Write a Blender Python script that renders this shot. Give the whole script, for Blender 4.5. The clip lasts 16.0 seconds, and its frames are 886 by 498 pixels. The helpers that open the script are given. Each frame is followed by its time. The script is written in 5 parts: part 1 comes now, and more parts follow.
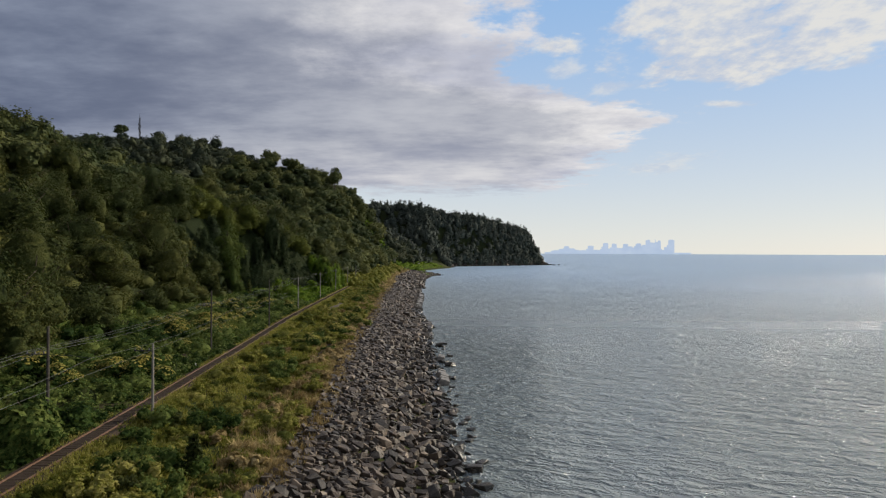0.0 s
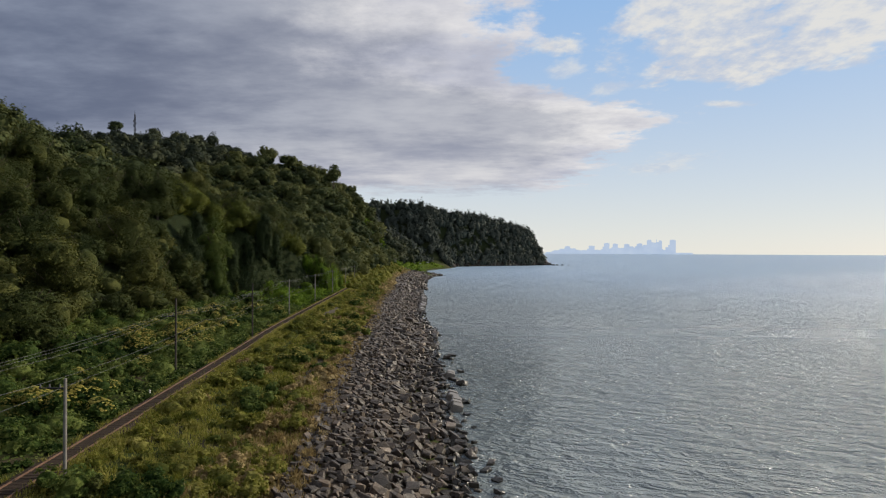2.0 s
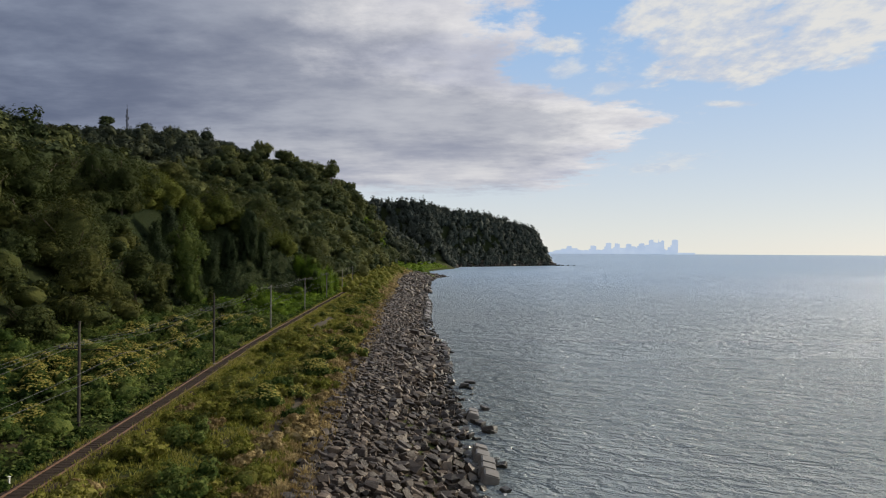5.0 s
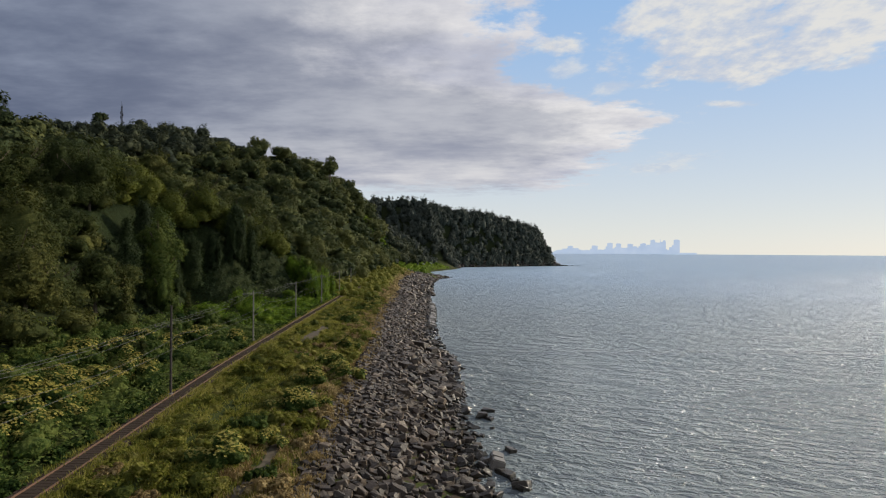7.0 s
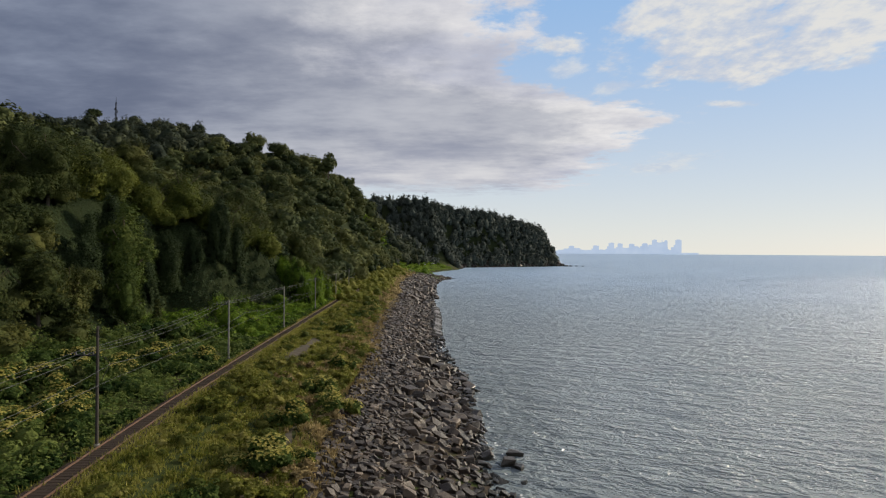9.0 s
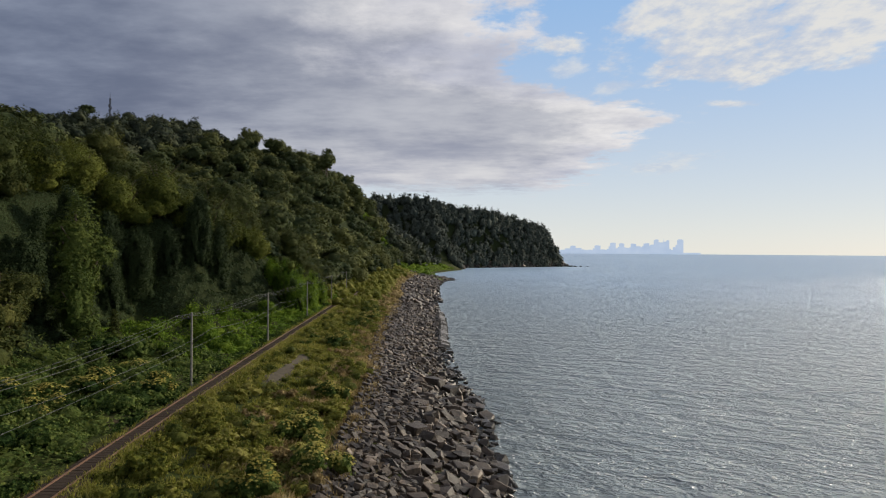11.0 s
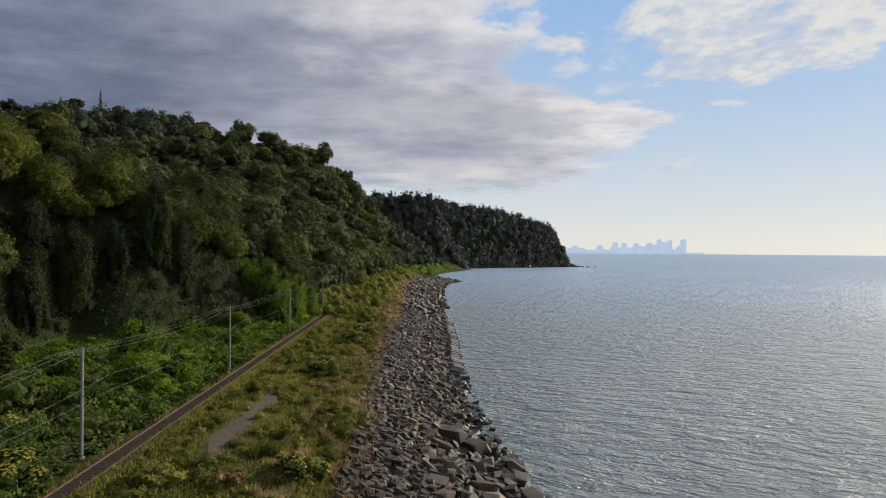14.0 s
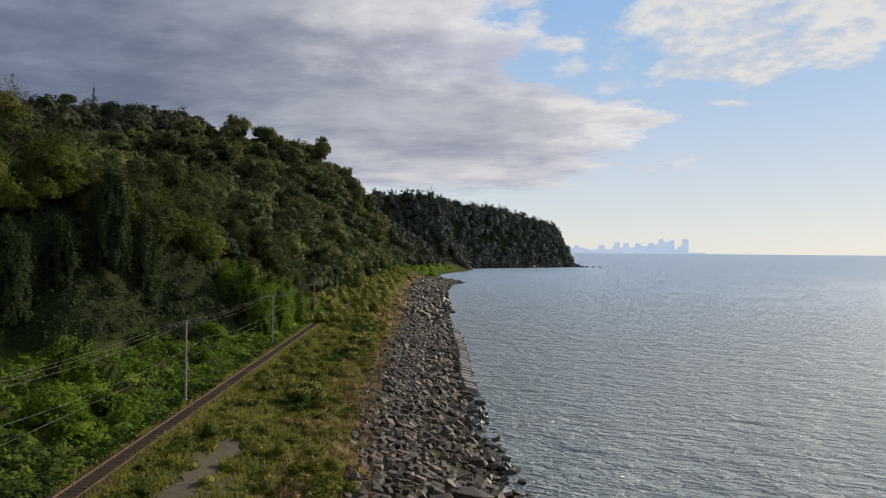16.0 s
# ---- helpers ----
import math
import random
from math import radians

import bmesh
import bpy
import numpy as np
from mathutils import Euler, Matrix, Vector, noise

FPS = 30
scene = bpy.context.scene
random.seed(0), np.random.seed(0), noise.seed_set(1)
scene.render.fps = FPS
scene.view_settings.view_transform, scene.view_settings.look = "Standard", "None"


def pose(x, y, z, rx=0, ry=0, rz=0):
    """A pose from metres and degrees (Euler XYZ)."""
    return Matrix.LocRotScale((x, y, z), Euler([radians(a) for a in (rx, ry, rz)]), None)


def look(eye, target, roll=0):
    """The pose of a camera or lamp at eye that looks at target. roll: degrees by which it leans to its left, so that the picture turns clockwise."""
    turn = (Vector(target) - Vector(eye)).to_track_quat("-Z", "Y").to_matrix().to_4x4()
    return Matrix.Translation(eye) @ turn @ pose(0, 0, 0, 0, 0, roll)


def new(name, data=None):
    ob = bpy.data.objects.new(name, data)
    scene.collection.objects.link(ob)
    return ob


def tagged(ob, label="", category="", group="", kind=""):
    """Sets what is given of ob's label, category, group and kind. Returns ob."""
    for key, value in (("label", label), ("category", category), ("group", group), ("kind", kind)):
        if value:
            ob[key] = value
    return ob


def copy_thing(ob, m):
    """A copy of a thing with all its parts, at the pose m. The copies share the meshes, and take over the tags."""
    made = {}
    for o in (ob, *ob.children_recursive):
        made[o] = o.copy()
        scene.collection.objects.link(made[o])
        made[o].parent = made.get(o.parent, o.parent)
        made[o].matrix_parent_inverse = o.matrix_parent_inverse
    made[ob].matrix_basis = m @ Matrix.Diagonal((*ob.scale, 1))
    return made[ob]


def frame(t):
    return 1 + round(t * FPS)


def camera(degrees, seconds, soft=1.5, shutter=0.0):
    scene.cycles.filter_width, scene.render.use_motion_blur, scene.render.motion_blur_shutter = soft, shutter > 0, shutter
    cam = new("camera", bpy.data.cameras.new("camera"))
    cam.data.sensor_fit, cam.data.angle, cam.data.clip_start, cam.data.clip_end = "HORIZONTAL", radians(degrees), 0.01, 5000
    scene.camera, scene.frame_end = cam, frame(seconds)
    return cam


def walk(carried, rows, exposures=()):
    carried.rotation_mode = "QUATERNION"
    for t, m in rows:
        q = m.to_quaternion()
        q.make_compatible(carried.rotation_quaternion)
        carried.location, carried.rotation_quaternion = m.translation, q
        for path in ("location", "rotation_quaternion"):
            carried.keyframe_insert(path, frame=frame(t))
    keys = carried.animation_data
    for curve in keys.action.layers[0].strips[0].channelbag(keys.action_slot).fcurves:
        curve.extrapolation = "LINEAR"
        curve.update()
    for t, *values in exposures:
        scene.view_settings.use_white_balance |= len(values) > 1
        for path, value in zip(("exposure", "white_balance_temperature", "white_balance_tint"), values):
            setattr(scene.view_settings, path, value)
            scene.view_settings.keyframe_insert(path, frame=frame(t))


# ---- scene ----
import itertools

cam = camera(71.5, 16.0, soft=1.2)
PATH = [
    (0, (0.299, -0.178, 23.679), (-3.77, 999.81, 25.73), 0.25),
    (1, (-0.658, 8.824, 23.628), (-4.86, 1008.81, 25.53), 0.28),
    (2, (-1.618, 17.894, 23.610), (-5.98, 1017.88, 25.36), 0.31),
    (3, (-2.581, 27.027, 23.621), (-7.13, 1027.02, 25.22), 0.33),
    (4, (-3.542, 36.217, 23.655), (-8.33, 1036.20, 25.10), 0.36),
    (5, (-4.502, 45.459, 23.708), (-9.55, 1045.45, 25.00), 0.38),
    (6, (-5.457, 54.746, 23.773), (-10.80, 1054.73, 24.92), 0.40),
    (7, (-6.405, 64.073, 23.847), (-12.09, 1064.06, 24.84), 0.42),
    (8, (-7.345, 73.435, 23.924), (-13.39, 1073.42, 24.76), 0.44),
    (9, (-8.274, 82.825, 23.998), (-14.73, 1082.80, 24.69), 0.46),
    (10, (-9.190, 92.238, 24.065), (-16.08, 1092.21, 24.60), 0.47),
    (11, (-10.091, 101.669, 24.120), (-17.45, 1101.64, 24.51), 0.48),
    (12, (-10.976, 111.111, 24.157), (-18.84, 1111.08, 24.39), 0.49),
    (13, (-11.842, 120.559, 24.172), (-20.25, 1120.52, 24.26), 0.50),
    (14, (-12.687, 130.008, 24.159), (-21.67, 1129.97, 24.09), 0.51),
    (15, (-13.509, 139.451, 24.112), (-23.10, 1139.40, 23.89), 0.52),
    (16, (-14.306, 148.883, 24.028), (-24.54, 1148.83, 23.66), 0.52),
]
walk(cam, [(t, look(eye, target, roll)) for t, eye, target, roll in PATH], exposures=((0, 0.0, 6330, 10), (16, 0.0, 6330, 10)))

# ---- world and sun ----
SUN_AZ, SUN_EL = radians(57), radians(23)  # azimuth clockwise from +y
sun_way = Vector((math.sin(SUN_AZ) * math.cos(SUN_EL), math.cos(SUN_AZ) * math.cos(SUN_EL), math.sin(SUN_EL)))
sun_data = bpy.data.lights.new("sun", "SUN")
sun_data.energy, sun_data.angle, sun_data.color = 5.0, radians(0.6), (1.0, 0.88, 0.68)
sun = new("sun", sun_data)
sun.rotation_euler = sun_way.to_track_quat("Z", "Y").to_euler()


class Nodes:
    """Short hand for building node trees."""

    def __init__(self, tree):
        self.tree = tree

    def link(self, a, b):
        self.tree.links.new(a, b)

    def put(self, value, socket):
        if isinstance(value, bpy.types.NodeSocket):
            self.tree.links.new(value, socket)
        else:
            socket.default_value = value

    def math(self, op, a, b=0.0, c=0.0):
        n = self.tree.nodes.new("ShaderNodeMath")
        n.operation = op
        for i, v in enumerate((a, b, c)):
            self.put(v, n.inputs[i])
        return n.outputs[0]

    def step(self, value, low, high):
        n = self.tree.nodes.new("ShaderNodeMapRange")
        n.interpolation_type = "SMOOTHSTEP"
        for i, v in enumerate((value, low, high, 0.0, 1.0)):
            self.put(v, n.inputs[i])
        return n.outputs[0]

    def mix(self, fac, a, b):
        n = self.tree.nodes.new("ShaderNodeMix")
        n.data_type = "RGBA"
        self.put(fac, n.inputs[0])
        for v, s in ((a, n.inputs[6]), (b, n.inputs[7])):
            self.put((*v, 1.0) if isinstance(v, tuple) and len(v) == 3 else v, s)
        return n.outputs[2]

    def noise(self, where, scale, detail=4.0, rough=0.55, lac=2.0, distort=0.0):
        n = self.tree.nodes.new("ShaderNodeTexNoise")
        if where is not None:
            self.put(where, n.inputs["Vector"])
        n.inputs["Scale"].default_value, n.inputs["Detail"].default_value = scale, detail
        n.inputs["Roughness"].default_value, n.inputs["Distortion"].default_value = rough, distort
        return n.outputs[0]

    def ramp(self, fac, *stops):
        n = self.tree.nodes.new("ShaderNodeValToRGB")
        el = n.color_ramp.elements
        while len(el) < len(stops):
            el.new(0.5)
        for e, (p, c) in zip(el, stops):
            e.position, e.color = p, (*c, 1.0)
        self.put(fac, n.inputs[0])
        return n.outputs[0]

    def xyz(self, v):
        n = self.tree.nodes.new("ShaderNodeSeparateXYZ")
        self.put(v, n.inputs[0])
        return n.outputs

    def vec(self, x, y, z):
        n = self.tree.nodes.new("ShaderNodeCombineXYZ")
        for i, v in enumerate((x, y, z)):
            self.put(v, n.inputs[i])
        return n.outputs[0]


def build_world():
    world = bpy.data.worlds.new("sky")
    scene.world = world
    world.use_nodes = True
    N = Nodes(world.node_tree)
    world.node_tree.nodes.clear()
    out = world.node_tree.nodes.new("ShaderNodeOutputWorld")
    back = world.node_tree.nodes.new("ShaderNodeBackground")
    N.link(back.outputs[0], out.inputs[0])
    sky = world.node_tree.nodes.new("ShaderNodeTexSky")
    sky.sky_type, sky.sun_disc = "NISHITA", False
    sky.sun_elevation, sky.sun_rotation = SUN_EL, SUN_AZ
    sky.air_density, sky.dust_density, sky.ozone_density = 1.0, 0.6, 1.5
    way = world.node_tree.nodes.new("ShaderNodeTexCoord").outputs["Generated"]
    x, y, z = N.xyz(way)
    h = N.math("MAXIMUM", z, 0.0)
    up = N.math("ADD", h, 0.012)
    px, py = N.math("DIVIDE", x, up), N.math("DIVIDE", y, up)
    plane = N.vec(px, py, 0.0)
    clear = N.mix(1.0, sky.outputs[0], (0.1, 0.1, 0.1))
    clear.node.blend_type = "MULTIPLY"
    # the clear sky pales towards the horizon
    pale = N.math("POWER", N.math("SUBTRACT", 1.0, N.math("MINIMUM", N.math("MULTIPLY", h, 2.1), 1.0)), 1.7)
    azure = N.mix(pale, (0.28, 0.48, 0.78), (0.79, 0.785, 0.72))
    clear = N.mix(0.92, clear, azure)
    # cloud deck over the land, its edge running out over the sea
    big = N.noise(plane, 0.5, 5, 0.6)
    fine = N.noise(plane, 2.4, 7, 0.66)
    flat = N.math("ADD", h, 0.13)
    soft = N.vec(N.math("DIVIDE", x, flat), N.math("DIVIDE", N.math("MULTIPLY", y, 1.5), flat), 3.0)
    even = N.vec(N.math("DIVIDE", x, flat), N.math("DIVIDE", N.math("MULTIPLY", y, 0.8), flat), 5.0)
    ragged = N.math("ADD", N.math("MULTIPLY", N.math("SUBTRACT", big, 0.5), 0.9), N.math("MULTIPLY", N.math("SUBTRACT", fine, 0.5), 1.1))
    ragged = N.math("ADD", ragged, N.math("MULTIPLY", N.math("SUBTRACT", N.noise(even, 5.0, 6, 0.62), 0.5), 1.1))
    edge = N.math("ADD", 0.32, N.math("MULTIPLY", N.step(py, 3.2, 4.5), 1.36))
    edge = N.math("ADD", edge, N.math("MULTIPLY", N.step(N.math("MULTIPLY", py, -1.0), -1.5, 1.0), 0.6))
    inside = N.math("ADD", N.math("SUBTRACT", edge, px), ragged)
    nearer = N.math("ADD", N.math("MULTIPLY", N.math("SUBTRACT", 9.6, py), 0.5), N.math("MULTIPLY", ragged, 1.3))
    deck = N.math("MULTIPLY", N.step(inside, -0.08, 0.24), N.step(nearer, -0.3, 0.8))
    # bank of broken cloud high over the sea
    ex = N.math("DIVIDE", N.math("SUBTRACT", px, 1.43), 0.80)
    ey = N.math("SUBTRACT", py, 2.0)
    ey = N.math("MAXIMUM", N.math("DIVIDE", ey, 1.55), N.math("DIVIDE", ey, -6.0))
    r2 = N.math("SQRT", N.math("ADD", N.math("MULTIPLY", ex, ex), N.math("MULTIPLY", ey, ey)))
    puffs = N.noise(even, 9.5, 5, 0.6)
    bank = N.step(N.math("ADD", N.math("SUBTRACT", 1.0, r2), N.math("MULTIPLY", N.math("SUBTRACT", N.noise(even, 4.5, 5, 0.6), 0.5), 1.3)), -0.04, 0.22)
    bank = N.math("MULTIPLY", bank, N.step(puffs, 0.24, 0.43))
    stray = N.math("MULTIPLY", N.step(N.noise(soft, 5.0, 6, 0.62), 0.60, 0.74), N.math("MULTIPLY", N.step(py, 1.6, 2.4), N.math("SUBTRACT", 1.0, N.step(py, 4.2, 5.6))))
    stray = N.math("MULTIPLY", stray, N.math("SUBTRACT", 1.0, N.step(px, 1.2, 2.2)))
    bank = N.math("MAXIMUM", bank, N.math("MULTIPLY", stray, 0.75))
    # single puffs drifting between the deck and the bank
    torn = N.math("MULTIPLY", N.math("SUBTRACT", N.noise(even, 8.0, 5, 0.65), 0.5), 2.6)
    for bx, by, wx, wy, dense in ((0.53, 2.9, 0.12, 0.16, 0.95), (0.63, 3.27, 0.12, 0.22, 0.6), (0.95, 3.6, 0.14, 0.22, 0.6), (1.81, 3.95, 0.16, 0.12, 0.85), (2.3, 6.6, 0.42, 0.9, 0.5), (1.25, 2.75, 0.14, 0.2, 0.5)):
        qx, qy = N.math("DIVIDE", N.math("SUBTRACT", px, bx), wx), N.math("DIVIDE", N.math("SUBTRACT", py, by), wy)
        q = N.math("SQRT", N.math("ADD", N.math("MULTIPLY", qx, qx), N.math("MULTIPLY", qy, qy)))
        bank = N.math("MAXIMUM", bank, N.math("MULTIPLY", N.step(N.math("ADD", N.math("SUBTRACT", 1.1, q), torn), 0.0, 0.9), dense))
    # shading of the deck: grey and heavy inland, bright at its edge
    inland = N.math("DIVIDE", N.math("MULTIPLY", x, -1.0), N.math("MAXIMUM", y, 0.05))
    depth = N.math("MULTIPLY", N.math("SUBTRACT", 1.0, N.math("MULTIPLY", N.step(py, 4.2, 8.0), 0.55)), N.math("MULTIPLY", N.step(inside, 0.15, 1.15), N.math("ADD", 0.56, N.math("MULTIPLY", N.step(inland, -0.05, 0.70), 0.40))))
    grain = N.math("ADD", N.math("MULTIPLY", N.noise(soft, 1.1, 6, 0.55), 0.7), N.math("MULTIPLY", N.noise(soft, 4.5, 5, 0.6), 0.3))
    thin = N.mix(depth, (0.87, 0.835, 0.80), (0.245, 0.282, 0.372))
    thick = N.mix(depth, (0.49, 0.50, 0.575), (0.108, 0.133, 0.203))
    light = N.mix(N.step(grain, 0.33, 0.69), thick, thin)
    light = N.mix(N.math("MULTIPLY", N.step(N.math("MULTIPLY", y, -1.0), 0.0, 0.6), 0.8), light, (0.42, 0.43, 0.48))
    white = N.mix(N.step(puffs, 0.38, 0.62), (0.56, 0.60, 0.68), (0.80, 0.765, 0.70))
    colour = N.mix(deck, N.mix(N.math("MULTIPLY", bank, 0.9), clear, white), light)
    N.link(colour, back.inputs[0])
    back.inputs[1].default_value = 1.0


build_world()


# ---- materials ----
def material(name):
    m = bpy.data.materials.new(name)
    m.use_nodes = True
    N = Nodes(m.node_tree)
    b = m.node_tree.nodes["Principled BSDF"]
    return m, N, b


def bump(N, b, height, strength, distance):
    n = N.tree.nodes.new("ShaderNodeBump")
    n.inputs["Strength"].default_value, n.inputs["Distance"].default_value = strength, distance
    N.link(height, n.inputs["Height"])
    N.link(n.outputs[0], b.inputs["Normal"])


def where_of(N):
    return N.tree.nodes.new("ShaderNodeNewGeometry").outputs["Position"]


SPRAYS = {}


def leaf_material(name, dark, mid, light, patch=0.03, through_light=0.3, each=0.45, speck=1.3, sprig=0.0):
    m, N, b = material(name)
    geo = N.tree.nodes.new("ShaderNodeNewGeometry")
    info = N.tree.nodes.new("ShaderNodeObjectInfo")
    tone = N.tree.nodes.new("ShaderNodeAttribute")
    tone.attribute_name = "tone"
    spot = N.noise(geo.outputs["Position"], patch, 3, 0.6)
    grain = N.noise(geo.outputs["Position"], 3.6, 4, 0.65)
    crown = N.noise(geo.outputs["Position"], patch * 4.0, 1, 0.5)
    spot = N.math("ADD", N.math("ADD", N.math("MULTIPLY", spot, 0.6), N.math("MULTIPLY", crown, 0.5)), N.math("MULTIPLY", N.math("SUBTRACT", grain, 0.5), speck))
    mixv = N.math("ADD", N.math("MULTIPLY", spot, 0.75), N.math("ADD", N.math("MULTIPLY", N.math("SUBTRACT", geo.outputs["Random Per Island"], 0.5), each), N.math("ADD", N.math("MULTIPLY", info.outputs["Random"], 0.35), tone.outputs["Fac"])))
    colour = N.ramp(N.math("SUBTRACT", mixv, 0.07), (0.15, dark), (0.5, mid), (0.85, light))
    N.link(colour, b.inputs["Base Color"])
    b.inputs["Roughness"].default_value = 0.7
    b.inputs["Specular IOR Level"].default_value = 0.08
    bump(N, b, grain, 0.8, 0.4)
    trans = N.tree.nodes.new("ShaderNodeBsdfTranslucent")
    N.link(colour, trans.inputs[0])
    mix = N.tree.nodes.new("ShaderNodeMixShader")
    mix.inputs[0].default_value = through_light
    N.link(b.outputs[0], mix.inputs[1])
    N.link(trans.outputs[0], mix.inputs[2])
    last = mix.outputs[0]
    N.link(last, N.tree.nodes["Material Output"].inputs[0])
    if sprig:
        SPRAYS[name] = spray = m.copy()
        spray.name = name + "_spray"
        N = Nodes(spray.node_tree)
        geo = N.tree.nodes.new("ShaderNodeNewGeometry")
        # sprays are ragged: gaps between the single leaves let the light through
        gaps = N.tree.nodes.new("ShaderNodeMixShader")
        N.link(N.step(N.noise(geo.outputs["Position"], sprig, 2, 0.6), 0.46, 0.50), gaps.inputs[0])
        N.link(N.tree.nodes.new("ShaderNodeBsdfTransparent").outputs[0], gaps.inputs[1])
        exit_node = N.tree.nodes["Material Output"]
        N.link(exit_node.inputs[0].links[0].from_socket, gaps.inputs[2])
        N.link(gaps.outputs[0], exit_node.inputs[0])
    return m


def plain(name, a, c, scale, rough=0.8, metal=0.0, bumpy=0.3, dist=0.02):
    m, N, b = material(name)
    co = N.tree.nodes.new("ShaderNodeTexCoord").outputs["Object"]
    n1, n2 = N.noise(co, scale, 6, 0.6), N.noise(co, scale * 7, 4, 0.6)
    v = N.math("ADD", N.math("MULTIPLY", n1, 0.65), N.math("MULTIPLY", n2, 0.35))
    N.link(N.ramp(v, (0.3, a), (0.7, c)), b.inputs["Base Color"])
    b.inputs["Roughness"].default_value, b.inputs["Metallic"].default_value = rough, metal
    b.inputs["Specular IOR Level"].default_value = 0.5 if rough < 0.6 else 0.15
    bump(N, b, v, bumpy, dist)
    return m


def rock_material():
    m, N, b = material("rock")
    geo, info = N.tree.nodes.new("ShaderNodeNewGeometry"), N.tree.nodes.new("ShaderNodeObjectInfo")
    p = geo.outputs["Position"]
    n1, n2 = N.noise(p, 0.9, 6, 0.65), N.noise(p, 6.0, 5, 0.6)
    tint = N.math("FRACT", N.math("ADD", geo.outputs["Random Per Island"], info.outputs["Random"]))
    base = N.ramp(tint, (0.0, (0.011, 0.0082, 0.0055)), (0.45, (0.034, 0.0235, 0.0155)), (0.85, (0.088, 0.062, 0.040)), (1.0, (0.21, 0.16, 0.115)))
    base = N.mix(N.step(n1, 0.42, 0.7), base, (0.044, 0.033, 0.025))
    base = N.mix(N.math("MULTIPLY", N.step(n2, 0.52, 0.75), 0.4), base, (0.12, 0.10, 0.085))
    wet = N.math("SUBTRACT", 1.0, N.step(N.math("ADD", N.xyz(p)[2], N.math("MULTIPLY", n1, 0.9)), 0.6, 1.5))
    base = N.mix(N.math("MULTIPLY", wet, 0.8), base, (0.025, 0.024, 0.018))
    N.link(base, b.inputs["Base Color"])
    N.link(N.math("SUBTRACT", 0.54, N.math("MULTIPLY", wet, 0.32)), b.inputs["Roughness"])
    b.inputs["Specular IOR Level"].default_value = 0.4
    bump(N, b, n2, 0.7, 0.12)
    return m


def ground_material():
    m, N, b = material("earth")
    p = where_of(N)
    n1, n2 = N.noise(p, 0.12, 5, 0.6), N.noise(p, 1.7, 5, 0.65)
    grass = N.ramp(n2, (0.3, (0.02, 0.028, 0.009)), (0.55, (0.04, 0.05, 0.014)), (0.8, (0.075, 0.07, 0.024)))
    earth = N.ramp(n2, (0.3, (0.035, 0.028, 0.018)), (0.75, (0.08, 0.065, 0.042)))
    grown = N.mix(N.step(n1, 0.5, 0.66), grass, earth)
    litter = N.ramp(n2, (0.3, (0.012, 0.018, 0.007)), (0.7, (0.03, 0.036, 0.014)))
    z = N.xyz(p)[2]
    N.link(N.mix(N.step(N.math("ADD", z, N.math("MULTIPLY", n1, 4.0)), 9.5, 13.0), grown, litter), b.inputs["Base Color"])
    b.inputs["Roughness"].default_value, b.inputs["Specular IOR Level"].default_value = 0.95, 0.05
    bump(N, b, n2, 0.6, 0.15)
    return m


def water_material():
    m, N, b = material("sea")
    p = where_of(N)
    x, y, z = N.xyz(p)
    # crests run across the shore, slightly aslant
    a, c = N.math("ADD", N.math("MULTIPLY", x, 0.95), N.math("MULTIPLY", y, -0.3)), N.math("ADD", N.math("MULTIPLY", y, 0.95), N.math("MULTIPLY", x, 0.3))
    def crests(stretch, scale, detail, rough, distort, seed):
        return N.noise(N.vec(N.math("MULTIPLY", a, stretch), c, seed), scale, detail, rough, distort=distort)
    swell = crests(0.42, 0.26, 2, 0.5, 0.3, 0.8)
    chop = crests(0.5, 0.68, 3, 0.55, 0.6, 2.3)
    wavelet = crests(0.55, 1.8, 3, 0.6, 0.5, 5.1)
    ripple = crests(0.7, 4.2, 3, 0.65, 0.3, 7.7)
    height = N.math("ADD", N.math("ADD", N.math("MULTIPLY", swell, 2.0), N.math("MULTIPLY", chop, 2.0)), N.math("ADD", N.math("MULTIPLY", wavelet, 0.78), N.math("MULTIPLY", ripple, 0.12)))
    # gusts roughen some reaches more than others; the chop dies down towards the open sea
    gust = N.math("ADD", 0.7, N.math("MULTIPLY", N.noise(p, 0.02, 3, 0.5), 0.6))
    height = N.math("MULTIPLY", height, N.math("MULTIPLY", gust, N.math("SUBTRACT", 1.0, N.math("MULTIPLY", N.step(y, 220.0, 900.0), 0.6))))
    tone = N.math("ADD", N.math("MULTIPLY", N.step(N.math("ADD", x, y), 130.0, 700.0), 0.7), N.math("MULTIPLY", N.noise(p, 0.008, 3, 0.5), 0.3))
    # murky near shore; farther out the sky's blue reflection is put into the colour
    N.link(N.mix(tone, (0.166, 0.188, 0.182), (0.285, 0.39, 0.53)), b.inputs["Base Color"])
    # unresolved ripples far out spread the reflection
    N.link(N.math("ADD", 0.11, N.math("MULTIPLY", N.step(y, 60.0, 320.0), 0.27)), b.inputs["Roughness"])
    b.inputs["IOR"].default_value = 1.333
    bump(N, b, height, 1.0, 1.15)
    return m


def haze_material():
    # distance haze is painted on the city as a pale blue glow
    m, N, b = material("hazy_city_glow")
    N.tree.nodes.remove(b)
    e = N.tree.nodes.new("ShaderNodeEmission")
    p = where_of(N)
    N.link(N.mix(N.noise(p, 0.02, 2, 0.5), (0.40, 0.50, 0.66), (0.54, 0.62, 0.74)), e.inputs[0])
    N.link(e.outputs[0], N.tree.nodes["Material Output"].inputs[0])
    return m


